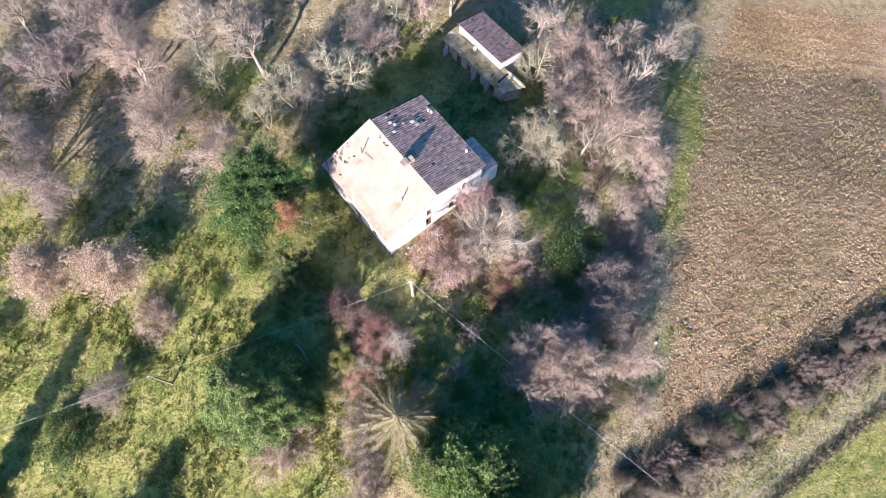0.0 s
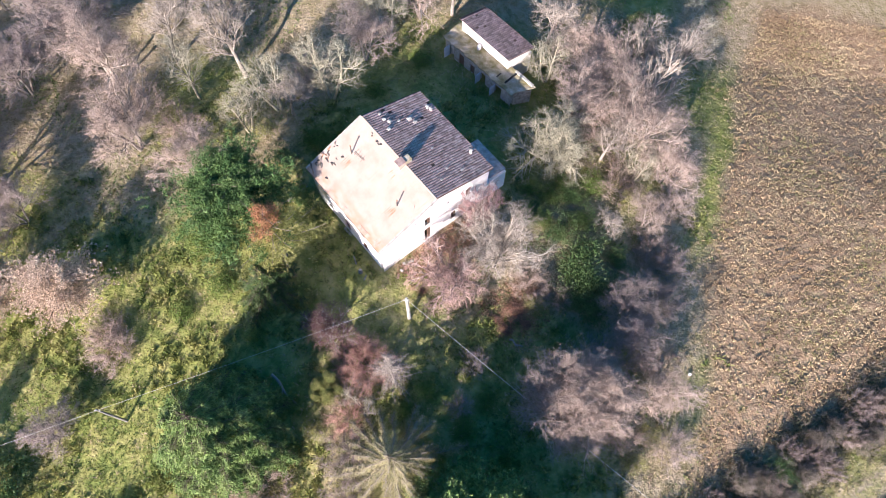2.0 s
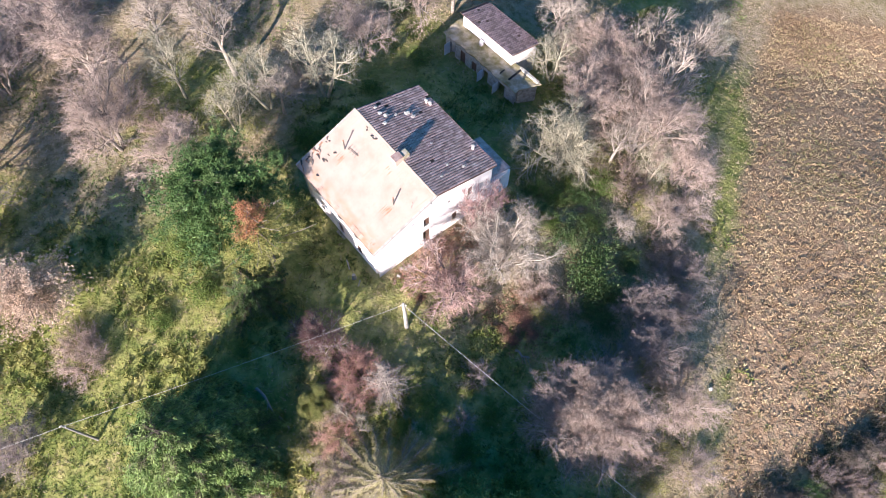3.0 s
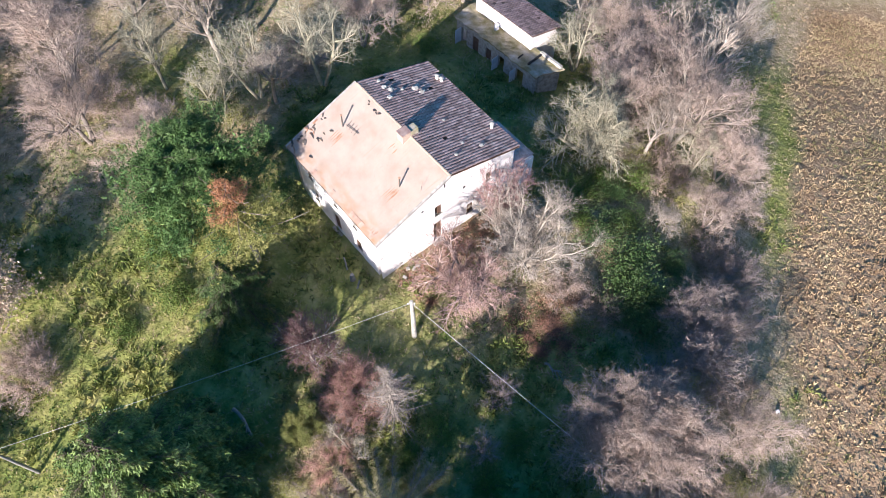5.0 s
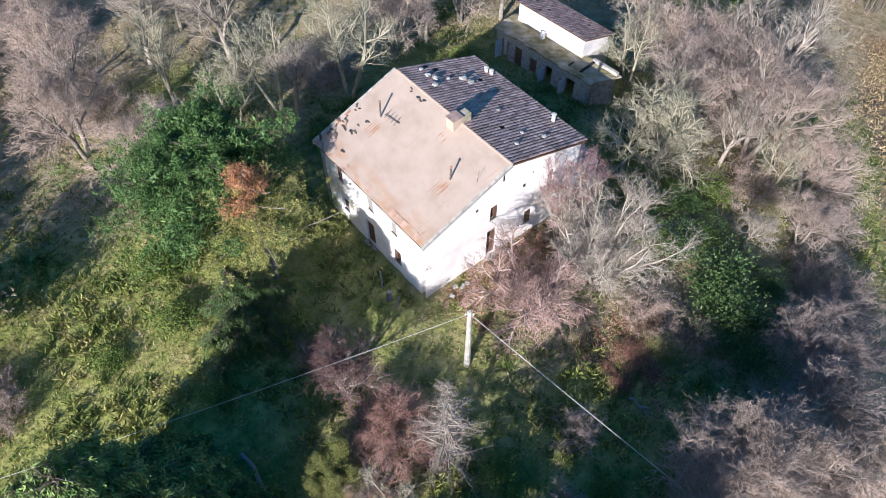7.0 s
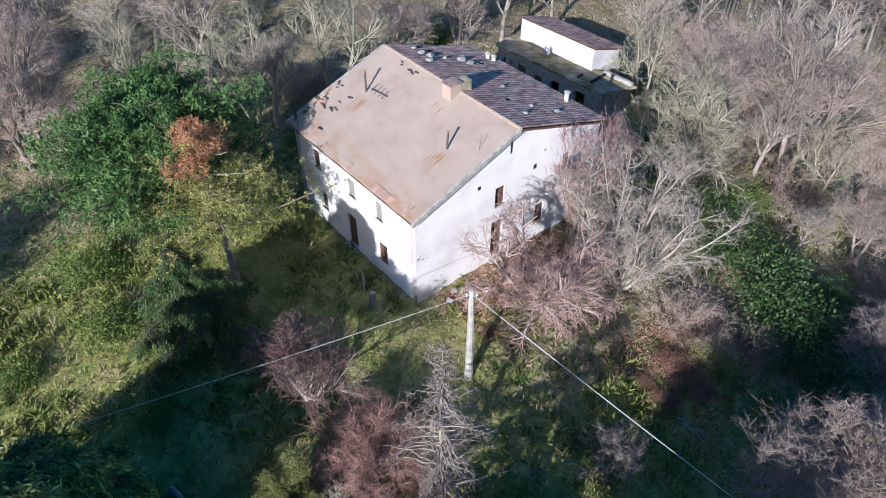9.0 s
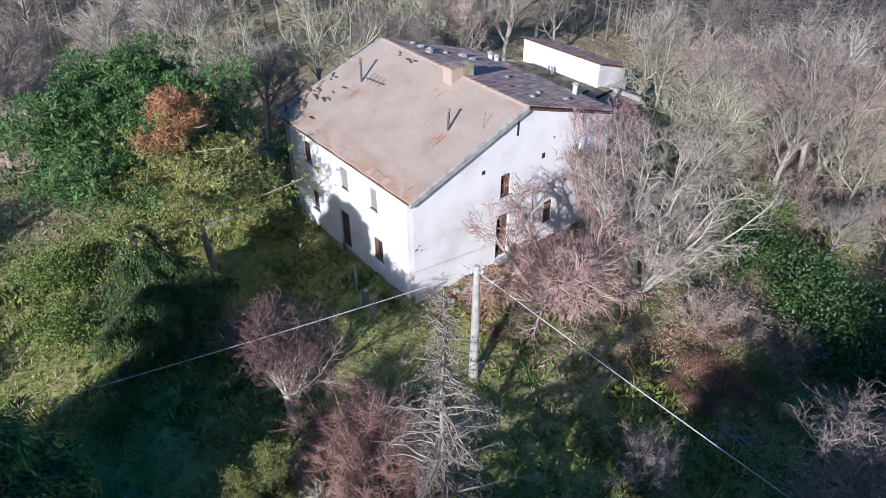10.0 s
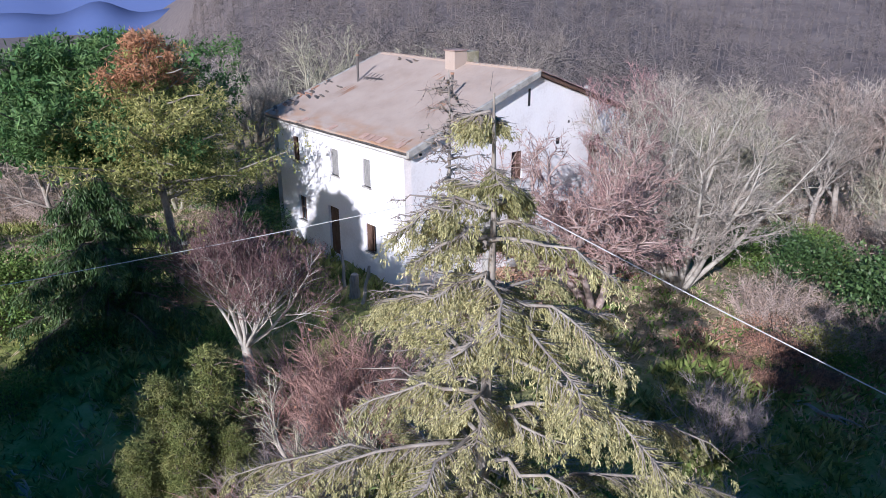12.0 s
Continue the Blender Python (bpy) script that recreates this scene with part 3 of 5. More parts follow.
    # vents, holes and the slit below the ridge: dark boxes paint in their shade
    for u, z, w_, h_ in ((6.72, 7.35, 0.14, 0.75), (4.55, 5.75, 0.22, 0.22), (8.7, 5.2, 0.24, 0.3), (0.75, 5.75, 0.14, 0.1), (9.4, 6.0, 0.12, 0.12)):
        bm = bmesh.new()
        box(bm, u - w_ / 2, u + w_ / 2, V0 - 0.004, V0 + 0.1, z - h_ / 2, z + h_ / 2)
        vent = part("vent_dark_box", bm, "dark", house, "hole in the plaster, its shade painted as a dark box")
    for k, (u, z, r) in enumerate(((0.45, 3.15, 0.1), (0.75, 3.0, 0.08), (0.6, 3.3, 0.06), (1.0, 2.95, 0.05), (2.2, 0.35, 0.16), (1.5, 0.3, 0.12))):
        bm = bmesh.new()
        bmesh.ops.create_icosphere(bm, subdivisions=1, radius=r, matrix=Matrix.Translation((u, V0 - 0.001, z)) @ Matrix.Diagonal((1.3, 0.04, 0.8, 1)))
        part("plaster_chip", bm, "stone", house)
    # wooden post in the slit's line and the iron stove pipe
    ch = part("chimney", one_box(6.3, 7.1, 4.65, 5.35, 7.6, 9.0, 0.03), "roof_pale", house, "pale plastered chimney stack by the ridge")
    part("panel", one_box(6.285, 6.299, 4.76, 5.24, 8.4, 8.9, 0.004), "roof_pale", ch)
    part("cap", one_box(6.25, 7.15, 4.6, 5.4, 9.004, 9.06, 0.02), "tile_red", ch)
    part("rear_chimney", one_box(7.11, 7.85, 4.65, 5.3, 7.6, 8.95, 0.05), "moss", ch, "mossy stone rear stack")
    for u, v, h_ in ((13.55, 2.6, 0.6), (13.5, 9.4, 0.35), (13.65, 9.0, 0.3)):
        z = roof_z(u)
        c2 = part("flue", tube(bmesh.new(), [(u, v, z - 0.1), (u, v, z + h_)], 0.14, 10), "plaster_old", house, "short white chimney flue")
        part("flue_cap", tube(bmesh.new(), [(u, v, z + h_ + 0.05), (u, v, z + h_ + 0.12), (u, v, z + h_ + 0.2)], [0.2, 0.2, 0.05], 10), "stone", c2)
    # fallen tiles and stones on the roof
    rng = random.Random(8)
    for u, v, r in ((8.75, 11.0, 0.16), (8.7, 10.2, 0.2), (9.0, 9.75, 0.24), (8.35, 9.0, 0.22), (10.95, 9.1, 0.25), (11.2, 8.5, 0.22), (9.9, 9.4, 0.14), (11.3, 9.3, 0.16), (8.9, 1.5, 0.15), (11.4, 1.4, 0.17), (10.2, 2.3, 0.13), (10.6, 5.0, 0.12)):
        bm = bmesh.new()
        bmesh.ops.create_icosphere(bm, subdivisions=2, radius=r)
        for vv in bm.verts:
            vv.co *= 1 + rng.uniform(-0.2, 0.2)
        bmesh.ops.scale(bm, vec=(1.2, 1, 0.6), verts=bm.verts)
        bmesh.ops.translate(bm, vec=(u, v, roof_z(u) + 0.1), verts=bm.verts)
        part("roof_stone", bm, "stone", house, "pale stone lying on the roof")
    rng = random.Random(15)
    # The first five chips paint in the darkness of small holes by the ridge.
    debris = [(6.62, 8.5), (6.7, 8.0), (6.5, 8.25), (6.75, 9.5), (6.6, 9.3)]
    debris += [(rng.uniform(0.3, 4.4) * rng.uniform(0.5, 1.0), L - 0.15 - abs(rng.gauss(0, 0.7))) for _ in range(34)]
    for u, v in debris:
        w2 = rng.uniform(0.05, 0.15)
        bm = one_box(-w2 * 1.6, w2 * 1.6, -w2 * 0.6, w2 * 0.6, -0.01, 0.05, 0.012)
        bmesh.ops.transform(bm, matrix=pose(u, v, roof_z(u) - 0.01, 0, -math.degrees(math.atan(SLOPE)), rng.uniform(0, 180)), verts=bm.verts)
        part("broken_tile", bm, rng.choice(("metal", "rust", "bark_dark")), house, "dark chip for a broken tile or small hole")
    for k in range(27):
        v = 0.25 + k * 0.41
        bm = one_box(0.02, 0.42, v, v + 0.36, EAVE_Z + 0.014, EAVE_Z + 0.03, 0.005)
        bmesh.ops.transform(bm, matrix=Matrix.Shear("XY", 4, (0, 0)), verts=bm.verts)
        for vv in bm.verts:
            vv.co.z += SLOPE * vv.co.x
        if 3 < k < 8 or k in (1, 13, 19):
            part("eave_tile", bm, "terracotta", house, "reddish terracotta tile along the eave")
    # stovepipes with streaks of rust below them
    for u, v, lean_u, lean_v, h_ in ((4.05, 2.25, 0.06, 0.0, 0.95), (4.1, 9.5, 0.05, 0.05, 1.2)):
        z = roof_z(u)
        p = part("stovepipe", tube(bmesh.new(), [(u, v, z - 0.05), (u + lean_u, v + lean_v, z + h_)], 0.06, 10), "metal", house, "dark rusty stovepipe leaning on the roof")
        part("rim", tube(bmesh.new(), [(u + lean_u, v + lean_v, z + h_), (u + lean_u, v + lean_v, z + h_ + 0.08)], 0.085, 10), "rust", p)
    ant = part("aerial", tube(bmesh.new(), [(4.5, 8.0, roof_z(4.5) + 0.05), (4.3, 9.3, roof_z(4.3) + 0.12)], 0.03, 6), "metal", house, "fallen rusty aerial")
    for k in range(4):
        v = 8.15 + 0.33 * k
        part("aerial_rod", tube(bmesh.new(), [(4.15, v, roof_z(4.15) + 0.08), (4.8, v + 0.1, roof_z(4.8) + 0.12)], 0.015, 5), "metal", ant)
    part("thin_aerial", tube(bmesh.new(), [(4.95, 0.8, roof_z(4.95)), (5.1, 0.8, roof_z(5.0) + 0.8)], 0.012, 6), "metal", house)
    rs = random.Random(12)
    for u, v, n_, ln in ((3.9, 2.3, 9, 1.5), (3.9, 9.2, 10, 1.6), (0.9, 1.0, 4, 0.6), (6.0, 5.0, 4, 0.8)):
        for k in range(n_):
            vv0 = v + rs.uniform(-0.35, 0.35)
            l2 = ln * rs.uniform(0.3, 1.0)
            w2 = rs.uniform(0.02, 0.07)
            ua = u - rs.uniform(0, 0.2)
            ub = max(0.1, ua - l2)
            pts = [(ua, vv0, 0), (ua - l2 * 0.4, vv0 + w2, 0), (ub, vv0 + w2 * 0.3, 0), (ua - l2 * 0.5, vv0 - w2, 0)]
            link_mesh("rust_streak", [(a_, b_, roof_z(a_) + 0.012 - 0.05 * math.sin(math.pi * b_ / L) * math.sin(math.pi * a_ / RIDGE)) for a_, b_, _ in pts], [(0, 1, 2, 3)], "rust", house)
    # lean-to at the far end of the gable
    lt = part("lean_to", one_box(W - 0.26, 16.6, V0 + 0.03, 4.8, -4.2, 2.35, 0.03), "plaster", house, "low pale lean-to against the back wall")
    bm = one_box(W - 0.27, 16.75, V0 + 0.2, 5.0, 2.37, 2.47, 0.02)
    for vv in bm.verts:
        vv.co.z += (16.7 - vv.co.x) * 0.28
    part("lean_to_roof", bm, "tile_dark", lt)
    return house


house = make_house()


def tile_mesh(name, length, r, material):
    """One curved roof tile, open below, that runs along x and tapers."""
    v, f = [], []
    for i, (x, rr, zz) in enumerate(((0, r, 0.014), (length, r * 0.88, 0.0))):
        for k in range(6):
            a = math.pi * k / 5
            v.append((x, -math.cos(a) * rr, zz + math.sin(a) * rr * 0.5))
    for k in range(5):
        f.append((k, k + 1, k + 7, k + 6))
    for k in range(6):
        v.append(v[k])
    for k in range(6):
        v.append((v[k][0], v[k][1] * 0.8, v[k][2] - 0.02))
    for k in range(5):
        f.append((12 + k, 18 + k, 19 + k, 13 + k))
    me = bpy.data.meshes.new(name)
    me.from_pydata(v, [], f)
    me.polygons.foreach_set("use_smooth", [True] * len(f))
    me.materials.append(M[material])
    return me


def lay_tiles(parent, material, x_low, z_low, x_high, z_high, y0, y1, pitch, rows, single, seed, base=Matrix.Identity(4)):
    """Columns of curved tiles that climb from x_low to x_high; the first ones are single pieces, the rest is joined."""
    rng = random.Random(seed)
    length = math.hypot(x_high - x_low, z_high - z_low) / rows
    ang = math.degrees(math.atan2(z_high - z_low, abs(x_high - x_low)))
    me = tile_mesh("roof_tile", length * 1.12, pitch * 0.47, material)
    base_v = np.array([tuple(v.co) for v in me.vertices])
    base_f = [tuple(p.vertices) for p in me.polygons]
    turn = 180 if x_high < x_low else 0
    cols = int((y1 - y0) / pitch)
    vs, fs, n = [], [], 0
    for r in range(rows - 1, -1, -1):
        for c in range(cols):
            if rng.random() < 0.012:
                continue
            t = r / rows
            m = base @ pose(x_low + (x_high - x_low) * t, y0 + pitch * (c + 0.5) + rng.uniform(-0.012, 0.012), z_low + (z_high - z_low) * t + rng.uniform(0, 0.012),
                     0, 0, turn + rng.uniform(-2.0, 2.0)) @ pose(0, 0, 0, 0, -ang, 0)
            if n < single:
                ob = new("roof_tile", me)
                ob.parent = parent
                ob.matrix_local = m
            else:
                k = len(vs) * len(base_v)
                vs.append(np.c_[base_v, np.ones(len(base_v))] @ np.array(m).T[:, :3])
                fs += [tuple(i + k for i in f) for f in base_f]
            n += 1
    if vs:
        ob = link_mesh("roof_tiles", np.concatenate(vs), fs, material, parent, smooth=True)
        tagged(ob, kind="stuff")


# ---- outbuilding ----
AX = pose(0.2, 53.9, 0, 0, 0, math.degrees(math.atan2(45.8 - 53.9, 7.7 - 0.2)))   # x along its front, y towards the back


def make_outbuilding():
    ob = empty("outbuilding", AX, "low stone outbuilding with mossy flat terrace and tiled upper room", "outbuilding")
    flen, base = 11.0, -4.2
    opens = [(0.6, 1.5, -2.7, -0.7), (2.3, 3.2, -2.7, -0.7), (4.2, 5.0, -2.4, -0.9), (5.9, 6.8, -2.7, -0.7), (8.3, 9.4, -2.7, -0.6)]
    bm = bmesh.new()
    wall_panel(bm, lambda x, d, z: (x, d, z), flen, base, lambda x: 0.12, 0.4, opens)
    # The darker stone tone paints in the house's shade on this wall.
    part("front_wall", bm, "stone", ob)
    for nm, a in (("side_wall", (0.6, 1.0, 0.405, 5.6)), ("side_wall", (8.0, 8.4, 2.5, 5.6)), ("back_wall", (0.6, 8.4, 5.605, 5.9))):
        part(nm, one_box(*a, base, 0.1), "plaster_old", ob)
    bm = one_box(flen - 0.4, flen, 0.405, 2.4, base, 0.1)
    for v in bm.verts:
        v.co.x += max(0.0, v.co.y - 0.4) * 0.45
    part("end_wall", bm, "stone", ob)
    bm = bmesh.new()
    rng = random.Random(5)
    n = 30
    grid = []
    for i in range(n + 1):
        row = []
        for j in range(8):
            y = -0.25 + 2.85 * j / 7 + (rng.uniform(-0.1, 0.12) if j == 0 else 0)
            x = -0.15 + (flen + 0.3 + 0.45 * max(0.0, y)) * i / n + (rng.uniform(-0.1, 0.06) if i in (0, n) else 0)
            row.append(bm.verts.new((x, y, 0.28 + rng.uniform(-0.05, 0.06))))
        grid.append(row)
    for i in range(n):
        for j in range(7):
            bm.faces.new((grid[i][j], grid[i + 1][j], grid[i + 1][j + 1], grid[i][j + 1]))
    ext = bmesh.ops.extrude_face_region(bm, geom=bm.faces[:])
    for e in ext["geom"]:
        if isinstance(e, bmesh.types.BMVert):
            e.co.z = 0.125
    part("terrace", bm, "moss", ob, "mossy flat terrace roof")
    up = part("upper_wall", one_box(0.7, 8.3, 2.0, 5.6, 0.126, 2.25, 0.0), "plaster", ob, "sunlit pale plaster wall of the upper room")
    # the one-sided roof falls to the back
    bm = one_box(0.5, 8.6, 1.65, 5.95, 2.3, 2.42, 0.02)
    for v in bm.verts:
        v.co.z -= (v.co.y - 1.65) * 0.34
    part("upper_roof", bm, "wood_brown", ob)
    for v in up.data.vertices:
        if v.co.z > 1.5:
            v.co.z -= (v.co.y - 1.65) * 0.34
    part("flue", one_box(3.9, 4.25, 1.35, 1.7, 0.28, 0.95, 0.02), "plaster", ob, "short white flue on the terrace")
    part("parapet", one_box(9.3, 12.0, 2.25, 2.55, 0.28, 0.6, 0.04), "stone", ob)
    part("beam", one_box(9.4, 9.6, 0.4, 2.3, 0.32, 0.46, 0.02), "dark", ob)
    part("beam", one_box(8.2, 8.32, 0.3, 1.0, 0.32, 0.42, 0.02), "dark", ob)
    for x0, x1, z0, z1 in opens:
        op = (x0 in (0.6, 8.3, 5.9))
        d = bmesh.new()
        if op:
            box(d, x0 + 0.05, x0 + 0.12, -0.85, -0.01, z0 + 0.02, z1 - 0.05, 0.01)
        else:
            box(d, x0 + 0.03, x1 - 0.03, 0.12, 0.17, z0 + 0.02, z1 - 0.03, 0.01)
        part("door_leaf", d, "pale_door" if op else "wood_brown", ob, "pale bluish door standing ajar" if op else "brown wooden door")
        # Near-black panel set inside the room to stand for its unlit depth.
        part("doorway_dark_panel", one_box(x0 - 0.1, x1 + 0.1, 1.6, 1.65, z0, z1 + 0.1), "dark", ob)
    return ob


outbuilding = make_outbuilding()


# ---- utility poles and lines ----
def make_pole(x, y, h, label, material="concrete", w=1.0):
    z0 = gz(x, y) - 0.4
    p = empty("utility_pole", pose(x, y, z0), label, "pole", "poles of the line")
    part("shaft", tube(bmesh.new(), [(0, 0, 0), (0.02, 0, h * 0.5), (0, 0.02, h)], [0.22 * w, 0.18 * w, 0.13 * w], 10), material, p)
    part("cap", tube(bmesh.new(), [(0, 0.02, h), (0, 0.02, h + 0.08)], [0.15 * w, 0.1 * w], 10), material, p)
    part("crossarm", one_box(-0.28, 0.28, -0.06, 0.02, h - 0.35, h - 0.29, 0.01), "metal", p)
    for dx in (-0.22, 0.22):
        part("insulator", tube(bmesh.new(), [(dx, -0.02, h - 0.27), (dx, -0.02, h - 0.2), (dx, -0.02, h - 0.12)], [0.035, 0.055, 0.03], 8), "plaster", p, "white porcelain insulator")
    return Vector((x, y, z0 + h - 0.15))


top_a = make_pole(-3.45, 19.6, 6.0 - gz(-3.45, 19.6) + 0.4, "pale concrete utility pole beside the house")
top_b = make_pole(-31.0, 9.8, 7.0, "weathered wooden utility pole in the meadow", "wood_grey", 0.6)


def make_line(a, b, sag, r, label):
    pts = [Vector(a).lerp(Vector(b), k / 30) - Vector((0, 0, 4 * sag * (k / 30) * (1 - k / 30))) for k in range(31)]
    bm = tube(bmesh.new(), pts, r, 6)
    ob = part("overhead_cable", bm, "cable", None, "")
    tagged(ob, label, "cable", "overhead cables")


make_line(top_a, (24.0, -1.2, -2.6), 0.5, 0.018, "pale overhead cable running down the slope")
make_line(top_a, top_b, 0.35, 0.012, "thin pale overhead cable over the meadow")
make_line(top_b, (-66.0, -2.5, 1.5), 0.4, 0.012, "thin pale overhead cable leaving the meadow")

# ---- vegetation ----
class Soup:
    """Gathers triangles and quads for one mesh."""

    def __init__(self):
        self.v, self.f3, self.f4, self.n = [], [], [], 0

    def tube(self, pts, radii, k):
        pts = np.asarray(pts, float)
        n = len(pts)
        d = np.gradient(pts, axis=0)
        d /= np.linalg.norm(d, axis=1, keepdims=True) + 1e-9
        ref = np.array([0.0, 0, 1]) if abs(d[0, 2]) < 0.9 else np.array([1.0, 0, 0])
        a = np.cross(d, ref)
        a /= np.linalg.norm(a, axis=1, keepdims=True) + 1e-9
        b = np.cross(d, a)
        ang = 2 * np.pi * np.arange(k) / k
        ring = pts[:, None, :] + np.asarray(radii)[:, None, None] * (a[:, None, :] * np.cos(ang)[None, :, None] + b[:, None, :] * np.sin(ang)[None, :, None])
        self.v.append(ring.reshape(-1, 3))
        i, j = np.meshgrid(np.arange(n - 1), np.arange(k), indexing="ij")
        j2 = (j + 1) % k
        self.f4.append((np.stack([i * k + j, i * k + j2, (i + 1) * k + j2, (i + 1) * k + j], -1).reshape(-1, 4) + self.n))
        self.n += n * k

    def cones(self, p0, p1, r):
        """Many thin three-sided spikes at once."""
        p0, p1 = np.asarray(p0, float), np.asarray(p1, float)
        d = p1 - p0
        d /= np.linalg.norm(d, axis=1, keepdims=True) + 1e-9
        ref = np.where(np.abs(d[:, 2:3]) < 0.9, np.array([[0.0, 0, 1]]), np.array([[1.0, 0, 0]]))
        a = np.cross(d, ref)
        a /= np.linalg.norm(a, axis=1, keepdims=True) + 1e-9
        b = np.cross(d, a)
        r = np.broadcast_to(np.asarray(r, float), (len(p0),))[:, None]
        v = np.stack([p0 + a * r, p0 - 0.5 * a * r + 0.87 * b * r, p0 - 0.5 * a * r - 0.87 * b * r, p1], 1)
        self.v.append(v.reshape(-1, 3))
        k = self.n + 4 * np.arange(len(p0))[:, None]
        self.f3.append(np.concatenate([k + [[0, 1, 3]], k + [[1, 2, 3]], k + [[2, 0, 3]]]))
        self.n += 4 * len(p0)

    def blades(self, p, d, side, length, width):
        """Pointed blades: two triangles each, bent a little in the middle."""
        n = len(p)
        length = np.broadcast_to(np.asarray(length, float), (n,))[:, None]
        width = np.broadcast_to(np.asarray(width, float), (n,))[:, None]
        mid = p + d * length * 0.5
        v = np.stack([p, mid + side * width * 0.5, p + d * length, mid - side * width * 0.5], 1)
        self.v.append(v.reshape(-1, 3))
        self.f4.append(self.n + 4 * np.arange(n)[:, None] + [[0, 1, 2, 3]])
        self.n += 4 * n

    def link(self, name, material, parent=None, label="", smooth=False):
        v = np.concatenate(self.v)
        f3 = np.concatenate(self.f3) if self.f3 else np.zeros((0, 3), int)
        f4 = np.concatenate(self.f4) if self.f4 else np.zeros((0, 4), int)
        me = bpy.data.meshes.new(name)
        me.vertices.add(len(v))
        me.vertices.foreach_set("co", v.astype(np.float32).ravel())
        me.loops.add(3 * len(f3) + 4 * len(f4))
        me.loops.foreach_set("vertex_index", np.concatenate([f3.ravel(), f4.ravel()]).astype(np.int32))
        me.polygons.add(len(f3) + len(f4))
        me.polygons.foreach_set("loop_start", np.concatenate([3 * np.arange(len(f3)), 3 * len(f3) + 4 * np.arange(len(f4))]).astype(np.int32))
        me.update(calc_edges=True)
        if smooth:
            me.polygons.foreach_set("use_smooth", [True] * len(me.polygons))
        me.materials.append(M[material])
        ob = new(name, me)
        if parent:
            ob.parent = parent
        if label:
            tagged(ob, label)
        return ob


def unit(v):
    return v / (np.linalg.norm(v, axis=-1, keepdims=True) + 1e-9)


def bend_off(rng, d, angle):
    """A direction at that angle from d, on a random side."""
    r = unit(np.cross(d, rng.normal(size=3)))
    return unit(d * math.cos(angle) + r * math.sin(angle))


def bare_tree(name, seed, height, spread, twig, bark, label, stems=1, trunk=0.25, lean=0.0, dense=1.0, fork=0.3, up=0.25, thick=1.0, limb=1.0, twigs=1.0, bole=0.0, tilts=(0.12, 0.42)):
    """A leafless tree: stems, limbs, branches and many fine twigs. Its crown is about spread metres in radius."""
    rng = np.random.RandomState(seed)
    wood, crown = Soup(), Soup()

    def line(p, d, length, r, n, wob, rise):
        pts, dirs = [np.array(p, float)], [d]
        for k in range(n):
            d = unit(d + rng.normal(size=3) * wob + np.array([0, 0, rise]))
            pts.append(pts[-1] + d * length / n)
            dirs.append(d)
        return np.array(pts), dirs

    fine = []
    turn0 = rng.uniform(0, 6.28)

    def branch(p, d, length, r, level):
        if level == 3:
            fine.append((*p, *d, length, r))
            return
        n, k = (6, 7) if level == 0 else (5, 5) if level == 1 else (4, 4)
        pts, dirs = line(p, d, length, r, n, (0.07, 0.1, 0.12)[level], (0.04, up * 0.25, up * 0.2)[level])
        wood.tube(pts, np.linspace(r, r * (0.5 if level == 0 else 0.3), n + 1), k)
        m = [int(9 * dense), 7, int(6 * dense)][level]
        first = fork if level == 0 else 0.2
        for c in range(m):
            t = (first + (1 - first) * (c + rng.uniform(0, 0.8)) / m) * n
            i = min(int(t), n - 1)
            q = pts[i] + (pts[i + 1] - pts[i]) * (t - i)
            rel = t / n
            if level == 0:
                az, el = 2.4 * c + turn0 + rng.uniform(-0.35, 0.35), rng.uniform(0.6, 1.15)
                side = unit(np.cross(dirs[i], [math.sin(az), -math.cos(az), 0.01]))
                dd = unit(dirs[i] * math.cos(el) + side * math.sin(el) + np.array([0, 0, up]))
            else:
                dd = unit(bend_off(rng, dirs[i], rng.uniform(0.4, 1.05)) + np.array([0, 0, up * 0.6]))
            if level == 0:
                l2 = spread * rng.uniform(0.75, 1.15) * (1.15 - 0.45 * rel)
                r2 = r * rng.uniform(0.4, 0.55) * limb
            else:
                l2 = length * rng.uniform(0.5, 0.78) * (1.2 - 0.5 * rel)
                r2 = max(r * rng.uniform(0.35, 0.5) * min(limb, 1.25), 0.012 * thick)
            branch(q, dd, l2, r2, level + 1)
        if level < 2:
            branch(pts[-1], dirs[-1], length * (0.4 if level == 0 else 0.35), r * 0.4, level + 1)

    def off(d, lo, hi):
        side = unit(np.cross(d, rng.normal(size=d.shape)))
        a = rng.uniform(lo, hi, (len(d), 1))
        return unit(d * np.cos(a) + side * np.sin(a) + [0, 0, up * 0.2])

    if bole:
        wood.tube([(0, 0, -0.4), (0.03, 0, bole * 0.4), (-0.02, 0.03, bole * 0.8), (0, 0, bole + 0.1)], [trunk * 0.62, trunk * 0.5, trunk * 0.46, trunk * 0.4], 9)
    for s in range(stems):
        a = 2 * math.pi * (s + rng.uniform(0, 0.5)) / stems
        tilt = (0.0 if stems == 1 else rng.uniform(*tilts)) + lean
        d = np.array([math.cos(a) * math.sin(tilt), math.sin(a) * math.sin(tilt), math.cos(tilt)])
        branch((0.12 * math.cos(a) * (stems > 1), 0.12 * math.sin(a) * (stems > 1), bole - 0.3), d, (height - bole) * rng.uniform(0.62, 0.72), trunk / (1 + 0.35 * (stems - 1)) * 0.8, 0)
    fine = np.array(fine)
    p, d, ln, rr = fine[:, :3], fine[:, 3:6], fine[:, 6:7], fine[:, 7:8]
    pts = [p]
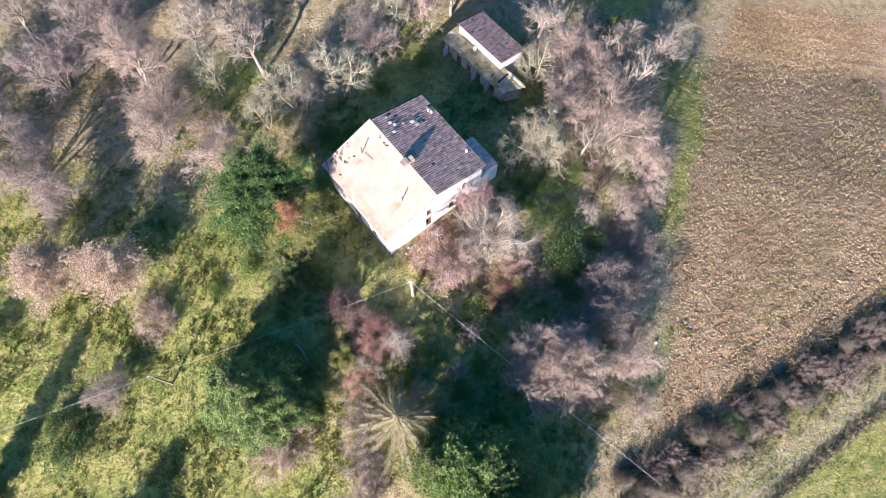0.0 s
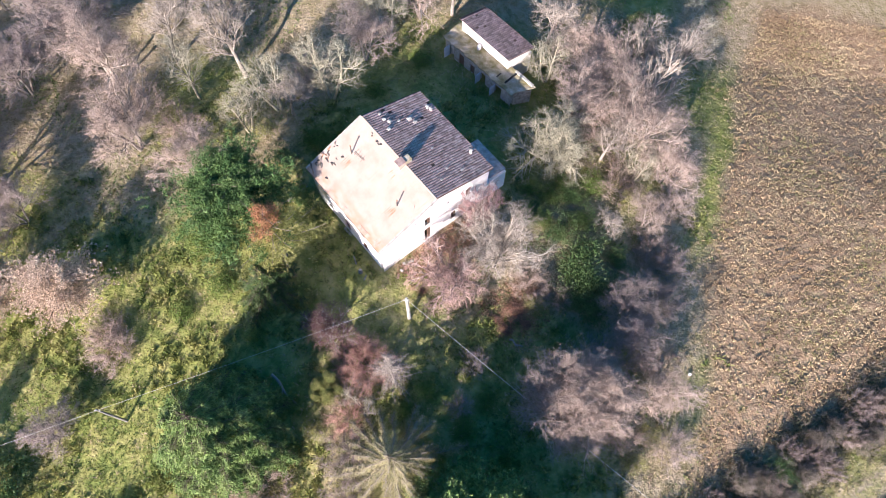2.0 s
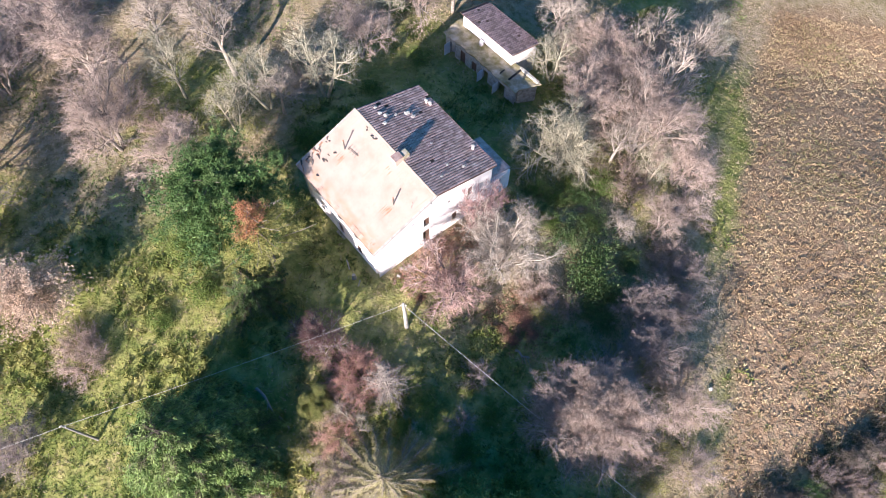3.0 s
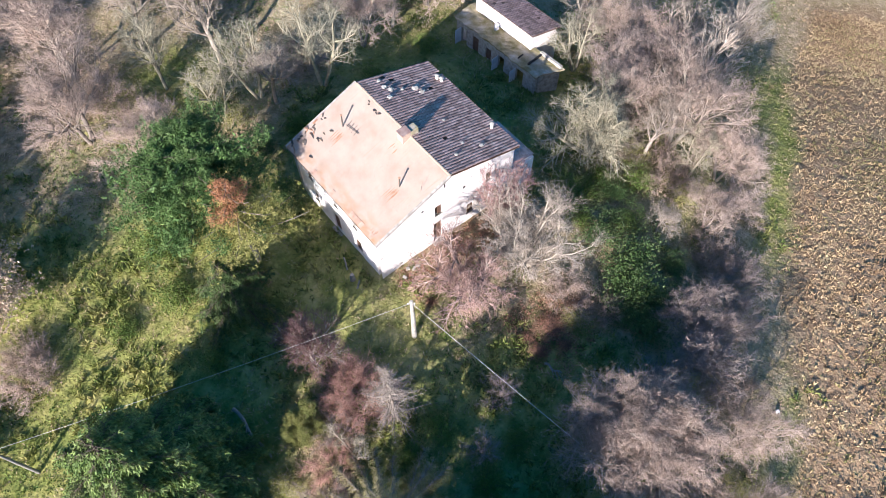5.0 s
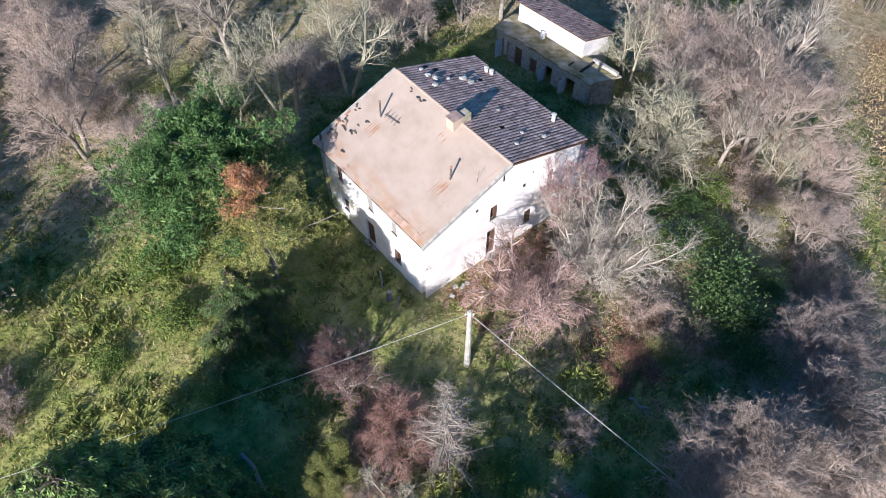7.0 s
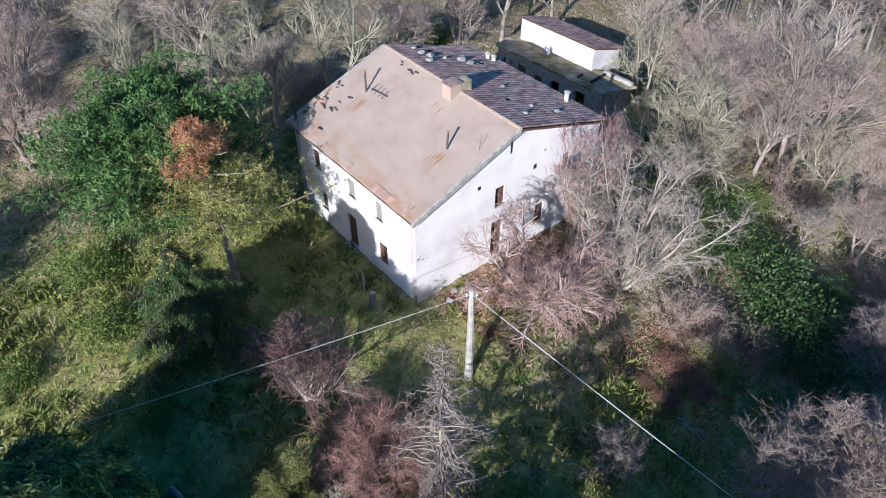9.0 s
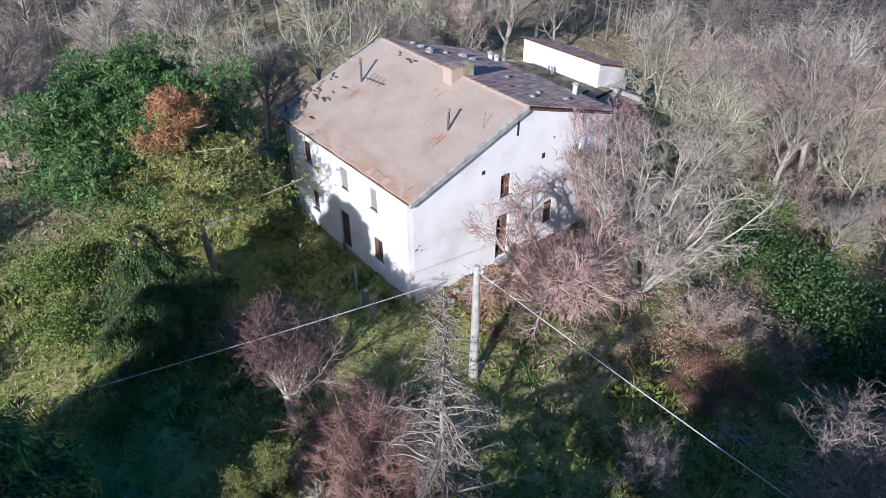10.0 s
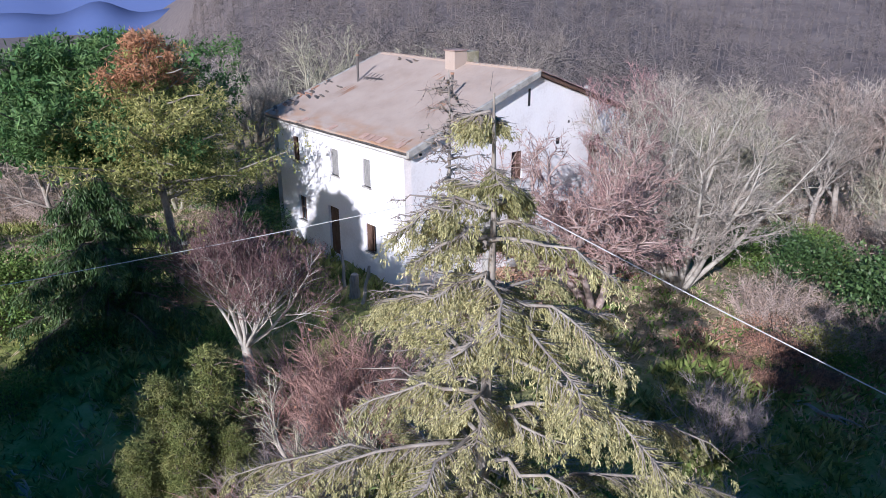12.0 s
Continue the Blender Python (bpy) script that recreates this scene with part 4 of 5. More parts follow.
    for k in range(3):
        d = unit(d + rng.normal(size=d.shape) * 0.14 + [0, 0, up * 0.15])
        pts.append(pts[-1] + d * ln / 3)
        crown.cones(pts[-2], pts[-1] + d * ln * 0.12, rr[:, 0] * (1 - 0.25 * k))
    for rep_ in range(max(1, int(6 * dense * twigs))):
        t = rng.uniform(0.1, 1.0, (len(p), 1))
        seg = np.minimum((t * 3).astype(int), 2)[:, 0]
        a_ = np.stack(pts, 1)[np.arange(len(p)), seg]
        b_ = np.stack(pts, 1)[np.arange(len(p)), seg + 1]
        q = a_ + (b_ - a_) * (t * 3 - seg[:, None])
        dd = off(unit(b_ - a_), 0.35, 1.0)
        l2 = ln * rng.uniform(0.45, 0.95, ln.shape)
        crown.cones(q, q + dd * l2, 0.011 * thick)
        for _ in range(3):
            q2 = q + dd * l2 * rng.uniform(0.2, 0.9, ln.shape)
            crown.cones(q2, q2 + off(dd, 0.35, 1.0) * l2 * 0.6, 0.008 * thick)
    top = max(float(np.concatenate(crown.v)[:, 2].max()), 0.1)
    scale = height / top
    for s_ in (wood, crown):
        s_.v = [v * [1, 1, scale] for v in s_.v]
    ob = empty(name, pose(0, 0, -500), label, "tree")
    wood.link("trunk", bark, ob, smooth=True)
    crown.link("crown", twig, ob)
    return ob


def tufts(soup, rng, centres, radius, n, length, width, up=0.3):
    """Little bursts of needles or leaves about each centre."""
    c = np.repeat(np.asarray(centres, float), n, axis=0)
    d = unit(rng.normal(size=(len(c), 3)) + [0, 0, up])
    p = c + d * radius * rng.uniform(0, 1, (len(c), 1))
    side = unit(np.cross(d, rng.normal(size=(len(c), 3))))
    soup.blades(p, d, side, length * rng.uniform(0.7, 1.3, len(c)), width)


def crown_tree(name, seed, height, base, radius, leaf, bark, label, limbs=16, flat=0.6, count=2600, blades=7, length=0.28, width=0.07, second=None, shape=0.5, trunk=0.22, core=1.0, clump=1.0):
    """An evergreen: trunk, limbs and a ragged crown of needle tufts gathered round the limbs' ends."""
    rng = np.random.RandomState(seed)
    wood, green, other = Soup(), Soup(), Soup()
    pts = np.array([(0.1 * math.sin(k * 1.3), 0.1 * math.cos(k), height * 0.9 * k / 7 - 0.3 * (k == 0)) for k in range(8)])
    wood.tube(pts, np.linspace(trunk, trunk * 0.25, 8), 8)
    cents = []
    for i in range(limbs):
        f = (i + rng.uniform(0, 0.7)) / limbs
        z = base + (height * 0.9 - base) * f
        reach = radius * (1 - f) ** shape * rng.uniform(0.7, 1.1) + 0.25
        a = i * 2.4 + rng.uniform(-0.5, 0.5)
        d = np.array([math.cos(a), math.sin(a), rng.uniform(0.1, 0.5)])
        p0 = np.array([0, 0, z])
        k = np.linspace(0, 1, 5)[:, None]
        ln = p0 + d * reach * k + rng.normal(size=(5, 3)) * 0.06 * k
        wood.tube(ln, np.linspace(trunk * 0.4 * (1 - 0.6 * f), 0.02, 5), 5)
        m = max(3, int(3 + reach * 2.2))
        for _ in range(m):
            t = rng.uniform(0.28, 1.05)
            cents.append((p0 + d * reach * t + rng.normal(size=3) * [0.35, 0.35, 0.18] * (0.4 + reach * 0.25), 0.35 + 0.16 * reach))
    per = max(6, int(count / len(cents)))
    for c, r in cents:
        q = rng.normal(size=(per, 3))
        q = c + unit(q) * (rng.uniform(0.25, 1, (per, 1)) ** 0.5) * r * clump * [1, 1, flat]
        tgt = other if (second and rng.rand() < second[1] and c[2] > height * second[2]) else green
        tufts(tgt, rng, q, 0.05, blades, length, width)
    # Hidden leaf blades inside the crown, added to block light so shadows stay solid.
    inner = np.repeat(np.array([c for c, r in cents]), 24, axis=0)
    size = np.repeat(np.array([r for c, r in cents]), 24)
    inner = inner * [0.66, 0.66, 0.95] + rng.normal(size=inner.shape) * size[:, None] * 0.3
    d_in = unit(rng.normal(size=inner.shape))
    green.blades(inner, d_in, unit(np.cross(d_in, rng.normal(size=inner.shape))), 0.42 * core * np.minimum(size, 1), 0.15 * core * np.minimum(size, 1))
    ob = empty(name, pose(0, 0, -500), label, "tree")
    wood.link("trunk", bark, ob, smooth=True)
    green.link("crown", leaf, ob)
    if other.v:
        other.link("dead_foliage", second[0], ob, "orange-brown dead boughs")
    return ob


def cedar(name, seed, height, radius, leaf, bark, label, whorls=17, per=4, dens=1.0, droop=0.35, bare=0.0, taper=0.85, inner="", needle=(0.048, 0.014), spread=0.12, step=0.055, hang=0.3):
    """A conifer of drooping boughs with hanging sprays along them."""
    rng = np.random.RandomState(seed)
    wood, green = Soup(), Soup()
    pts = np.array([(0.05 * math.sin(k), 0.05 * math.cos(k * 1.7), height * k / 9 - 0.3 * (k == 0)) for k in range(10)])
    wood.tube(pts, np.linspace(0.2 if not bare else 0.12, 0.012, 10), 8)
    tuft_c, tuft_d, sp0, sp1 = [], [], [], []
    for i in range(whorls):
        f = (i + 0.4) / whorls
        for j in range(per):
            g = min(0.985, f + rng.uniform(-0.03, 0.03))
            if not bare and rng.rand() < 0.06:
                continue
            z = 0.8 + (height - 0.9) * g
            reach = (radius * (1 - g) ** taper + 0.25) * rng.uniform(0.4, 1.25)
            a = i * 1.9 + j * 2 * math.pi / per + rng.uniform(-0.5, 0.5)
            h = np.array([math.cos(a), math.sin(a), 0])
            n = 7
            k = np.linspace(0, 1, n)
            line = np.array([0, 0, z]) + h * (reach * k)[:, None] + np.array([0, 0, 1]) * ((0.28 * k - (0.28 + droop) * k ** 2.2) * reach)[:, None] + rng.normal(size=(n, 3)) * 0.04
            wood.tube(line, np.linspace(0.055 * (1 - 0.7 * g) + 0.008, 0.008, n), 4)
            side = np.array([-h[1], h[0], 0])
            m = int((5 + 6.5 * reach) * dens)
            for s in range(m):
                t = rng.uniform(0.12, 1.0)
                idx = min(int(t * (n - 1)), n - 2)
                q = line[idx] + (line[idx + 1] - line[idx]) * (t * (n - 1) - idx)
                ln = (0.2 + (0.2 if bare else spread) * reach * (1 - 0.6 * t)) * rng.uniform(0.6, 1.3)
                dd = unit(side * rng.choice([-1, 1]) * rng.uniform(0.3, 1) + h * rng.uniform(0.2, 0.9) + [0, 0, -rng.uniform(0.0, 0.4)])
                sp0.append(q), sp1.append(q + dd * ln)
                cnt = max(2, int(ln / (0.1 if bare else step)))
                kk = rng.uniform(0.1, 1.0, cnt)[:, None]
                tuft_c.append(q + dd * ln * kk - np.array([0, 0, hang]) * kk ** 2 * ln)
                tuft_d.append(unit(dd * 0.6 + np.array([0, 0, -0.9]) + 0.0 * kk))
    wood.cones(np.array(sp0), np.array(sp1), 0.009)
    c = np.concatenate(tuft_c)
    ob = empty(name, pose(0, 0, -500), label, "tree")
    wood.link("trunk", bark, ob, smooth=True)
    if bare:
        c = c[rng.rand(len(c)) < 0.35]
        e = c + unit(rng.normal(size=c.shape) + [0, 0, -0.2]) * 0.28
        green.cones(c, e, 0.008)
        pick = c[rng.rand(len(c)) < 0.5]
        tufts(green, rng, pick, 0.02, 3, 0.06, 0.05)
    else:
        n = 12 if needle[0] < 0.1 else 5
        p, d = np.repeat(c, n, axis=0), np.repeat(np.concatenate(tuft_d), n, axis=0)
        p = p + rng.normal(size=p.shape) * needle[1] * 1.2 - [0, 0, 1] * rng.uniform(0, needle[0] * 1.5, (len(p), 1))
        d = unit(d + rng.normal(size=d.shape) * 0.4)
        green.blades(p, d, unit(np.cross(d, rng.normal(size=d.shape))), needle[0] * rng.uniform(0.5, 1.5, len(p)), needle[1])
    green.link("crown", leaf, ob)
    # Filler blades by the trunk, added so the lower crown blocks more sun.
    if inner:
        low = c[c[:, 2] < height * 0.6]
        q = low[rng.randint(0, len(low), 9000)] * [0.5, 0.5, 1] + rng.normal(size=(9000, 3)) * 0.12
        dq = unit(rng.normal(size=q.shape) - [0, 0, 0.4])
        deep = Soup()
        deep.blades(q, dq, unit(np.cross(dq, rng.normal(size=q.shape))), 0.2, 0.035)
        deep.link("inner_foliage", inner, ob, "dark green filler foliage close to the trunk")
    return ob


def bush(name, seed, height, radius, leaf, bark, label, leaves=2600, size=0.11, twiggy=0.0, hollow=0.55):
    """A shrub: stems from the ground and leaves over an uneven, lumpy outline."""
    rng = np.random.RandomState(seed)
    wood, green = Soup(), Soup()
    lumps = []
    for i in range(9):
        a, r = rng.uniform(0, 6.28), radius * rng.uniform(0.0, 0.7)
        lumps.append((np.array([math.cos(a) * r, math.sin(a) * r, height * rng.uniform(0.3, 0.72)]), radius * rng.uniform(0.3, 0.5)))
    stems0, stems1 = [], []
    for c, r in lumps:
        for _ in range(4):
            stems0.append(np.array([0, 0, -0.1]) + rng.normal(size=3) * [0.25, 0.25, 0])
            stems1.append(c + rng.normal(size=3) * r * 0.5)
        n = leaves // len(lumps)
        d = unit(rng.normal(size=(n, 3)))
        p = c + d * r * rng.uniform(hollow, 1.1, (n, 1)) * [1, 1, height / radius * 0.62]
        p[:, 2] = np.maximum(p[:, 2], 0.02)
        ld = unit(d + rng.normal(size=(n, 3)) * 0.9)
        green.blades(p, ld, unit(np.cross(ld, rng.normal(size=(n, 3)))), size * rng.uniform(0.6, 1.4, n), size * 0.55)
        if twiggy:
            q = rng.randint(0, n, int(n * twiggy))
            wood.cones(p[q], p[q] + unit(d[q] + rng.normal(size=(len(q), 3)) * 0.5 + [0, 0, 0.5]) * 0.5, 0.01)
    wood.cones(np.array(stems0), np.array(stems1), 0.03)
    ob = empty(name, pose(0, 0, -500), label, "shrub")
    wood.link("branchwork", bark, ob)
    green.link("foliage", leaf, ob)
    return ob


def brush(name, seed, height, radius, twig, label, stems=60, leaf=None, leaves=900):
    """A leafless thicket: many thin stems that fan out and fork."""
    rng = np.random.RandomState(seed)
    s = Soup()
    a, r = rng.uniform(0, 6.28, stems), radius * 0.55 * np.sqrt(rng.uniform(0, 1, stems))
    p0 = np.stack([np.cos(a) * r, np.sin(a) * r, np.full(stems, -0.1)], -1)
    d = unit(np.stack([np.cos(a) * r / radius * 1.3, np.sin(a) * r / radius * 1.3, np.ones(stems)], -1) + rng.normal(size=(stems, 3)) * 0.25)
    ln = height * rng.uniform(0.6, 1.05, stems)[:, None]
    s.cones(p0, p0 + d * ln, 0.022)
    for rep, (lo, l2, rr) in enumerate(((0.25, 0.5, 0.013), (0.35, 0.42, 0.011), (0.5, 0.35, 0.01))):
        m = stems * 9
        i = rng.randint(0, stems, m)
        q = p0[i] + d[i] * ln[i] * rng.uniform(lo, 1, (m, 1))
        dd = unit(d[i] + rng.normal(size=(m, 3)) * 0.6)
        s.cones(q, q + dd * height * l2 * rng.uniform(0.4, 1, (m, 1)), rr)
        q2 = q + dd * height * l2 * 0.3
        s.cones(q2, q2 + unit(dd + rng.normal(size=(m, 3)) * 0.6) * height * l2 * 0.5, 0.008)
    ob = empty(name, pose(0, 0, -500), label, "shrub")
    s.link("branchwork", twig, ob)
    if leaf:
        g = Soup()
        i = rng.randint(0, stems, leaves)
        q = p0[i] + d[i] * ln[i] * rng.uniform(0.2, 1, (leaves, 1)) + rng.normal(size=(leaves, 3)) * radius * 0.25
        q[:, 2] = np.maximum(q[:, 2], 0.03)
        tufts(g, rng, q, 0.03, 2, 0.1, 0.06)
        g.link("foliage", leaf, ob)
    return ob


used = set()


def plant(proto, x, y, scale=1.0, turn=0.0, sz=None, group="", label="", lean=(0, 0)):
    """Sets a plant on the ground: the first time the model itself, then copies of it."""
    m = pose(x, y, gz(x, y) - 0.03, lean[0], lean[1], 0) @ pose(0, 0, 0, 0, 0, turn) @ Matrix.Diagonal((scale, scale, sz or scale, 1))
    if proto.name in used:
        ob = copy_thing(proto, Matrix.Identity(4))
    else:
        ob = proto
        used.add(proto.name)
    ob.matrix_basis = m
    return tagged(ob, label, group=group)


# single trees near the house
grey_tree = bare_tree("bare_tree", 31, 9.6, 2.0, "twig_grey", "bark_pale", "large grey many-stemmed leafless tree against the gable wall", stems=15, trunk=1.0, dense=0.6, fork=0.3, up=0.16, thick=1.2, limb=1.0, twigs=0.9, tilts=(0.06, 0.62))
plant(grey_tree, 5.4, 26.3)
wall_tree = bare_tree("bare_tree", 18, 9.6, 1.7, "twig_plum", "bark_grey", "slim upright tree with plum-red twigs by the gable", stems=6, trunk=0.4, dense=0.7, fork=0.35, up=0.8, thick=1.5, twigs=0.6, tilts=(0.03, 0.25))
plant(wall_tree, 3.3, 29.2)
red_tree = bare_tree("bare_tree", 12, 8.3, 2.5, "twig_red", "bark_red", "leafless tree with twisted limbs and reddish twigs beside the house", stems=5, trunk=0.5, fork=0.35, up=0.1, thick=1.4, limb=1.25, dense=0.7, twigs=0.55, tilts=(0.12, 0.6))
plant(red_tree, 1.2, 23.7, lean=(17, -5))
big_tree = bare_tree("bare_tree", 13, 8.2, 4.6, "twig_pink", "bark_pale", "broad grey leafless tree on the slope", stems=5, trunk=0.6, fork=0.12, up=0.36, dense=1.05, thick=1.5, limb=1.15, twigs=0.8)
plant(big_tree, 12.4, 11.6)
purple_tree = bare_tree("bare_tree", 19, 6.4, 1.9, "twig_wine", "bark_pale", "small pollarded tree with a dome of wine-red upright twigs", stems=11, trunk=0.34, fork=0.3, up=0.4, thick=1.0, limb=0.9, dense=0.62, twigs=0.6, bole=2.3, tilts=(0.1, 1.0))
plant(purple_tree, -11.0, 17.4)
light_tree = bare_tree("bare_tree", 15, 9.0, 3.2, "twig_light", "bark_lichen", "pale leafless tree with greenish-yellow lichen on its limbs", stems=6, trunk=0.9, fork=0.25, up=0.12, dense=0.7, thick=1.6, limb=1.15, twigs=0.6, tilts=(0.1, 0.75))
plant(light_tree, 12.3, 38.6)
old_tree = bare_tree("bare_tree", 20, 12.0, 4.4, "twig_grey", "bark_grey", "old leafless tree with a stout forked pale trunk", stems=3, trunk=0.7, fork=0.3, up=0.3, dense=0.7, thick=2.2, limb=1.3, twigs=0.35, tilts=(0.2, 0.5))
plant(old_tree, 23.3, 47.5)
sapling = bare_tree("bare_sapling", 16, 4.8, 1.1, "twig_light", "bark_grey", "pale leafless sapling beside the cedar", stems=3, trunk=0.2, fork=0.3, up=0.5, dense=0.55, limb=1.1, thick=1.0, twigs=0.3)
plant(sapling, -7.4, 10.6)

# woodland models
WOOD = [
    bare_tree("woodland_tree", 21, 11.5, 4.0, "twig_grey", "bark_grey", "tall grey leafless woodland tree with a bare pale trunk", trunk=0.36, fork=0.5, dense=0.7, thick=1.5, limb=1.1, twigs=1.25),
    bare_tree("woodland_tree", 22, 10.0, 4.4, "twig_pink", "bark_grey", "leafless woodland tree with pinkish-brown twigs", trunk=0.36, fork=0.4, dense=0.7, stems=2, thick=1.45, limb=1.1, twigs=1.25),
    bare_tree("woodland_tree", 23, 11.5, 3.8, "twig_light", "bark_lichen", "pale leafless woodland tree with lichen-covered limbs", trunk=0.34, fork=0.45, dense=0.66, stems=2, thick=1.5, limb=1.15, twigs=1.0, tilts=(0.1, 0.3)),
    bare_tree("woodland_tree", 24, 8.8, 4.3, "twig_purple", "bark_grey", "leafless woodland tree with brownish-grey twigs", trunk=0.34, fork=0.35, dense=0.7, stems=3, thick=1.45, limb=1.2, twigs=1.25),
]
G = "woodland trees"
for x, y, k, s, t in (
        (-34.7, 40.5, 1, 1.15, 10), (-51, 50, 3, 1.15, 40), (-23.8, 50.5, 0, 1.1, 200), (-12.9, 46.5, 2, 1.05, 90), (-19.0, 45.0, 2, 0.9, 300), (-26.4, 36.0, 1, 0.8, 150),
        (-17.2, 44.2, 0, 0.8, 20), (-6.7, 56, 2, 0.95, 250), (1.0, 60, 0, 0.9, 120), (-40.2, 50.5, 1, 1.1, 60), (-50.6, 36, 3, 1.1, 310), (-57, 42, 3, 1.1, 100), (-46, 57, 3, 1.2, 15), (-33, 54, 0, 1.05, 77),
        (-29, 47.5, 2, 0.9, 222), (-57, 58, 0, 1.15, 180), (-64, 50, 3, 1.1, 280), (20.7, 41.0, 1, 1.15, 45), (24.8, 37.3, 1, 0.8, 240), (13.0, 56.6, 0, 0.95, 350), (31, 58, 2, 0.9, 33),
        (18.5, 47.5, 3, 1.0, 80), (28.8, 52, 0, 0.9, 140), (17, 52.5, 1, 0.95, 260), (19.6, 21.6, 3, 0.65, 170), (21.4, 12.6, 1, 0.68, 290), (22.4, 31.5, 1, 0.6, 215), (17.6, 30.6, 0, 0.5, 325),
        (-37.3, 8.4, 3, 0.56, 50), (14.5, 44.5, 1, 0.9, 10), (17.5, 38.5, 0, 0.75, 100), (21.5, 36.8, 2, 0.66, 200), (12.2, 50.2, 2, 0.75, 300), (22.5, 51.0, 0, 0.95, 130), (-9.5, 52.5, 1, 0.85, 60), (-22.0, 42.0, 2, 0.75, 140), (-3.0, 59.5, 1, 0.9, 230), (-46, 31.5, 3, 0.8, 130), (-60, 33, 3, 1.0, 20), (-67, 40, 1, 1.1, 260)):
    plant(WOOD[k], x, y, s, t, group=G)
WOOD_FAR = [
    bare_tree("woodland_tree", 25, 10.5, 4.3, "twig_far", "bark_grey", "grey leafless tree deeper in the wood", trunk=0.3, dense=0.6, fork=0.45, thick=2.2, twigs=0.6),
    bare_tree("woodland_tree", 26, 9.5, 4.5, "twig_far", "bark_grey", "purplish-brown leafless tree deeper in the wood", trunk=0.28, dense=0.6, fork=0.45, thick=2.2, twigs=0.6),
    bare_tree("woodland_tree", 27, 11.0, 4.2, "twig_far", "bark_grey", "pinkish-brown leafless tree deeper in the wood", trunk=0.28, dense=0.6, fork=0.45, thick=2.2, twigs=0.6),
]
rng = random.Random(31)
spots = []
for _ in range(4000):
    if len(spots) >= 85:
        break
    x, y = rng.uniform(-80, 74), rng.uniform(58, 118)
    if 0 < x < 13 and y < 60 or (x > field_edge(y) - 1 and y < 70):
        continue
    if all((x - a) ** 2 + (y - b) ** 2 > 30 for a, b in spots):
        spots.append((x, y))
for x, y in spots:
    plant(WOOD_FAR[rng.randrange(3)], x, y, rng.uniform(0.8, 1.15), rng.uniform(0, 360), group=G)

# evergreens
pine = crown_tree("pine", 41, 11.0, 4.6, 6.4, "leaf_pine", "bark_dark", "dark green pine with a broad rounded crown", limbs=74, count=11000, blades=9, length=0.24, width=0.06, shape=0.4, trunk=0.3, clump=0.62)
plant(pine, -20.2, 29.8)
dead_pine = crown_tree("pine", 42, 11.7, 4.0, 4.6, "leaf_yellow", "bark_grey", "thin yellowing pine with orange dead boughs at its top", limbs=46, count=3200, blades=9, length=0.2, width=0.045, second=("leaf_dead", 0.85, 0.74), shape=0.75, core=0.4, clump=0.75)
plant(dead_pine, -16.4, 26.3)
big_cedar = cedar("cedar", 40, 15.0, 5.5, "leaf_ever", "bark_dark", "large green cedar with broad layered boughs", whorls=21, per=9, dens=3.2, droop=0.1, taper=0.5, needle=(0.28, 0.085), spread=0.3, step=0.13)
plant(big_cedar, -19.7, 7.9)
dark_cedar = cedar("cedar", 50, 6.4, 3.4, "leaf_dark", "bark_dark", "dark green layered cedar standing in the shade", whorls=10, per=6, dens=2.4, droop=0.05, taper=0.7, needle=(0.2, 0.05), spread=0.2, step=0.1)
plant(dark_cedar, -17.6, 22.6)
big_pine = crown_tree("evergreen_tree", 43, 13.6, 1.0, 5.6, "leaf_ever", "bark_dark", "large dense dark green evergreen tree", limbs=64, count=7000, blades=7, length=0.3, width=0.11, shape=0.3, flat=0.75, clump=0.8)
# Placed to cast slope shade; the two at negative y are mostly unseen.
for x, y, s, sz in ((2.2, 0.4, 0.9, 0.88), (0.9, 0.8, 0.6, 0.75), (8.2, -6.5, 0.86, 0.9), (4.6, -7.0, 0.95, 0.95)):
    plant(big_pine, x, y, s, x * 10, sz=sz, group="large evergreens")
fir = crown_tree("fir", 44, 9.0, 0.8, 3.2, "leaf_fir", "bark_dark", "dense green fir with drooping boughs", limbs=48, count=4200, blades=7, length=0.26, width=0.075, shape=0.8)
# Firs at (7.4, 0.6) and (-0.8, 1.0) are added to shade the slope.
for x, y, s, sz in ((7.4, 0.6, 1.0, 1.0), (-0.8, 1.0, 1.05, 1.22), (23.2, 56.4, 0.95, 0.95), (-36.5, -12.5, 1.15, 1.15)):
    plant(fir, x, y, s, x * 40, sz=sz, group="firs")
oak = crown_tree("oak", 49, 8.4, 1.6, 4.8, "leaf_oak", "bark_dark", "oak still holding dry pinkish-brown leaves", limbs=44, count=5600, blades=7, length=0.13, width=0.085, shape=0.5, flat=0.6, core=0.5, clump=0.9)
for x, y, s in ((-46.2, 22.0, 1.0), (-38.2, 22.2, 1.0)):
    plant(oak, x, y, s, x * 30, group="dry oaks")
cypress = crown_tree("cypress", 45, 12.5, 0.4, 1.5, "leaf_dark", "bark_dark", "tall narrow dark green cypress", limbs=56, count=4500, blades=8, length=0.24, width=0.08, shape=0.35, trunk=0.18)
plant(cypress, -50.8, -2.5)
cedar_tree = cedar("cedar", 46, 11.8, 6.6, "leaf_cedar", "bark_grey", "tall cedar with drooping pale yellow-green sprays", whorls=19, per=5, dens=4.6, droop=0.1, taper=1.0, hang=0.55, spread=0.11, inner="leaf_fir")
plant(cedar_tree, -4.45, 5.3)
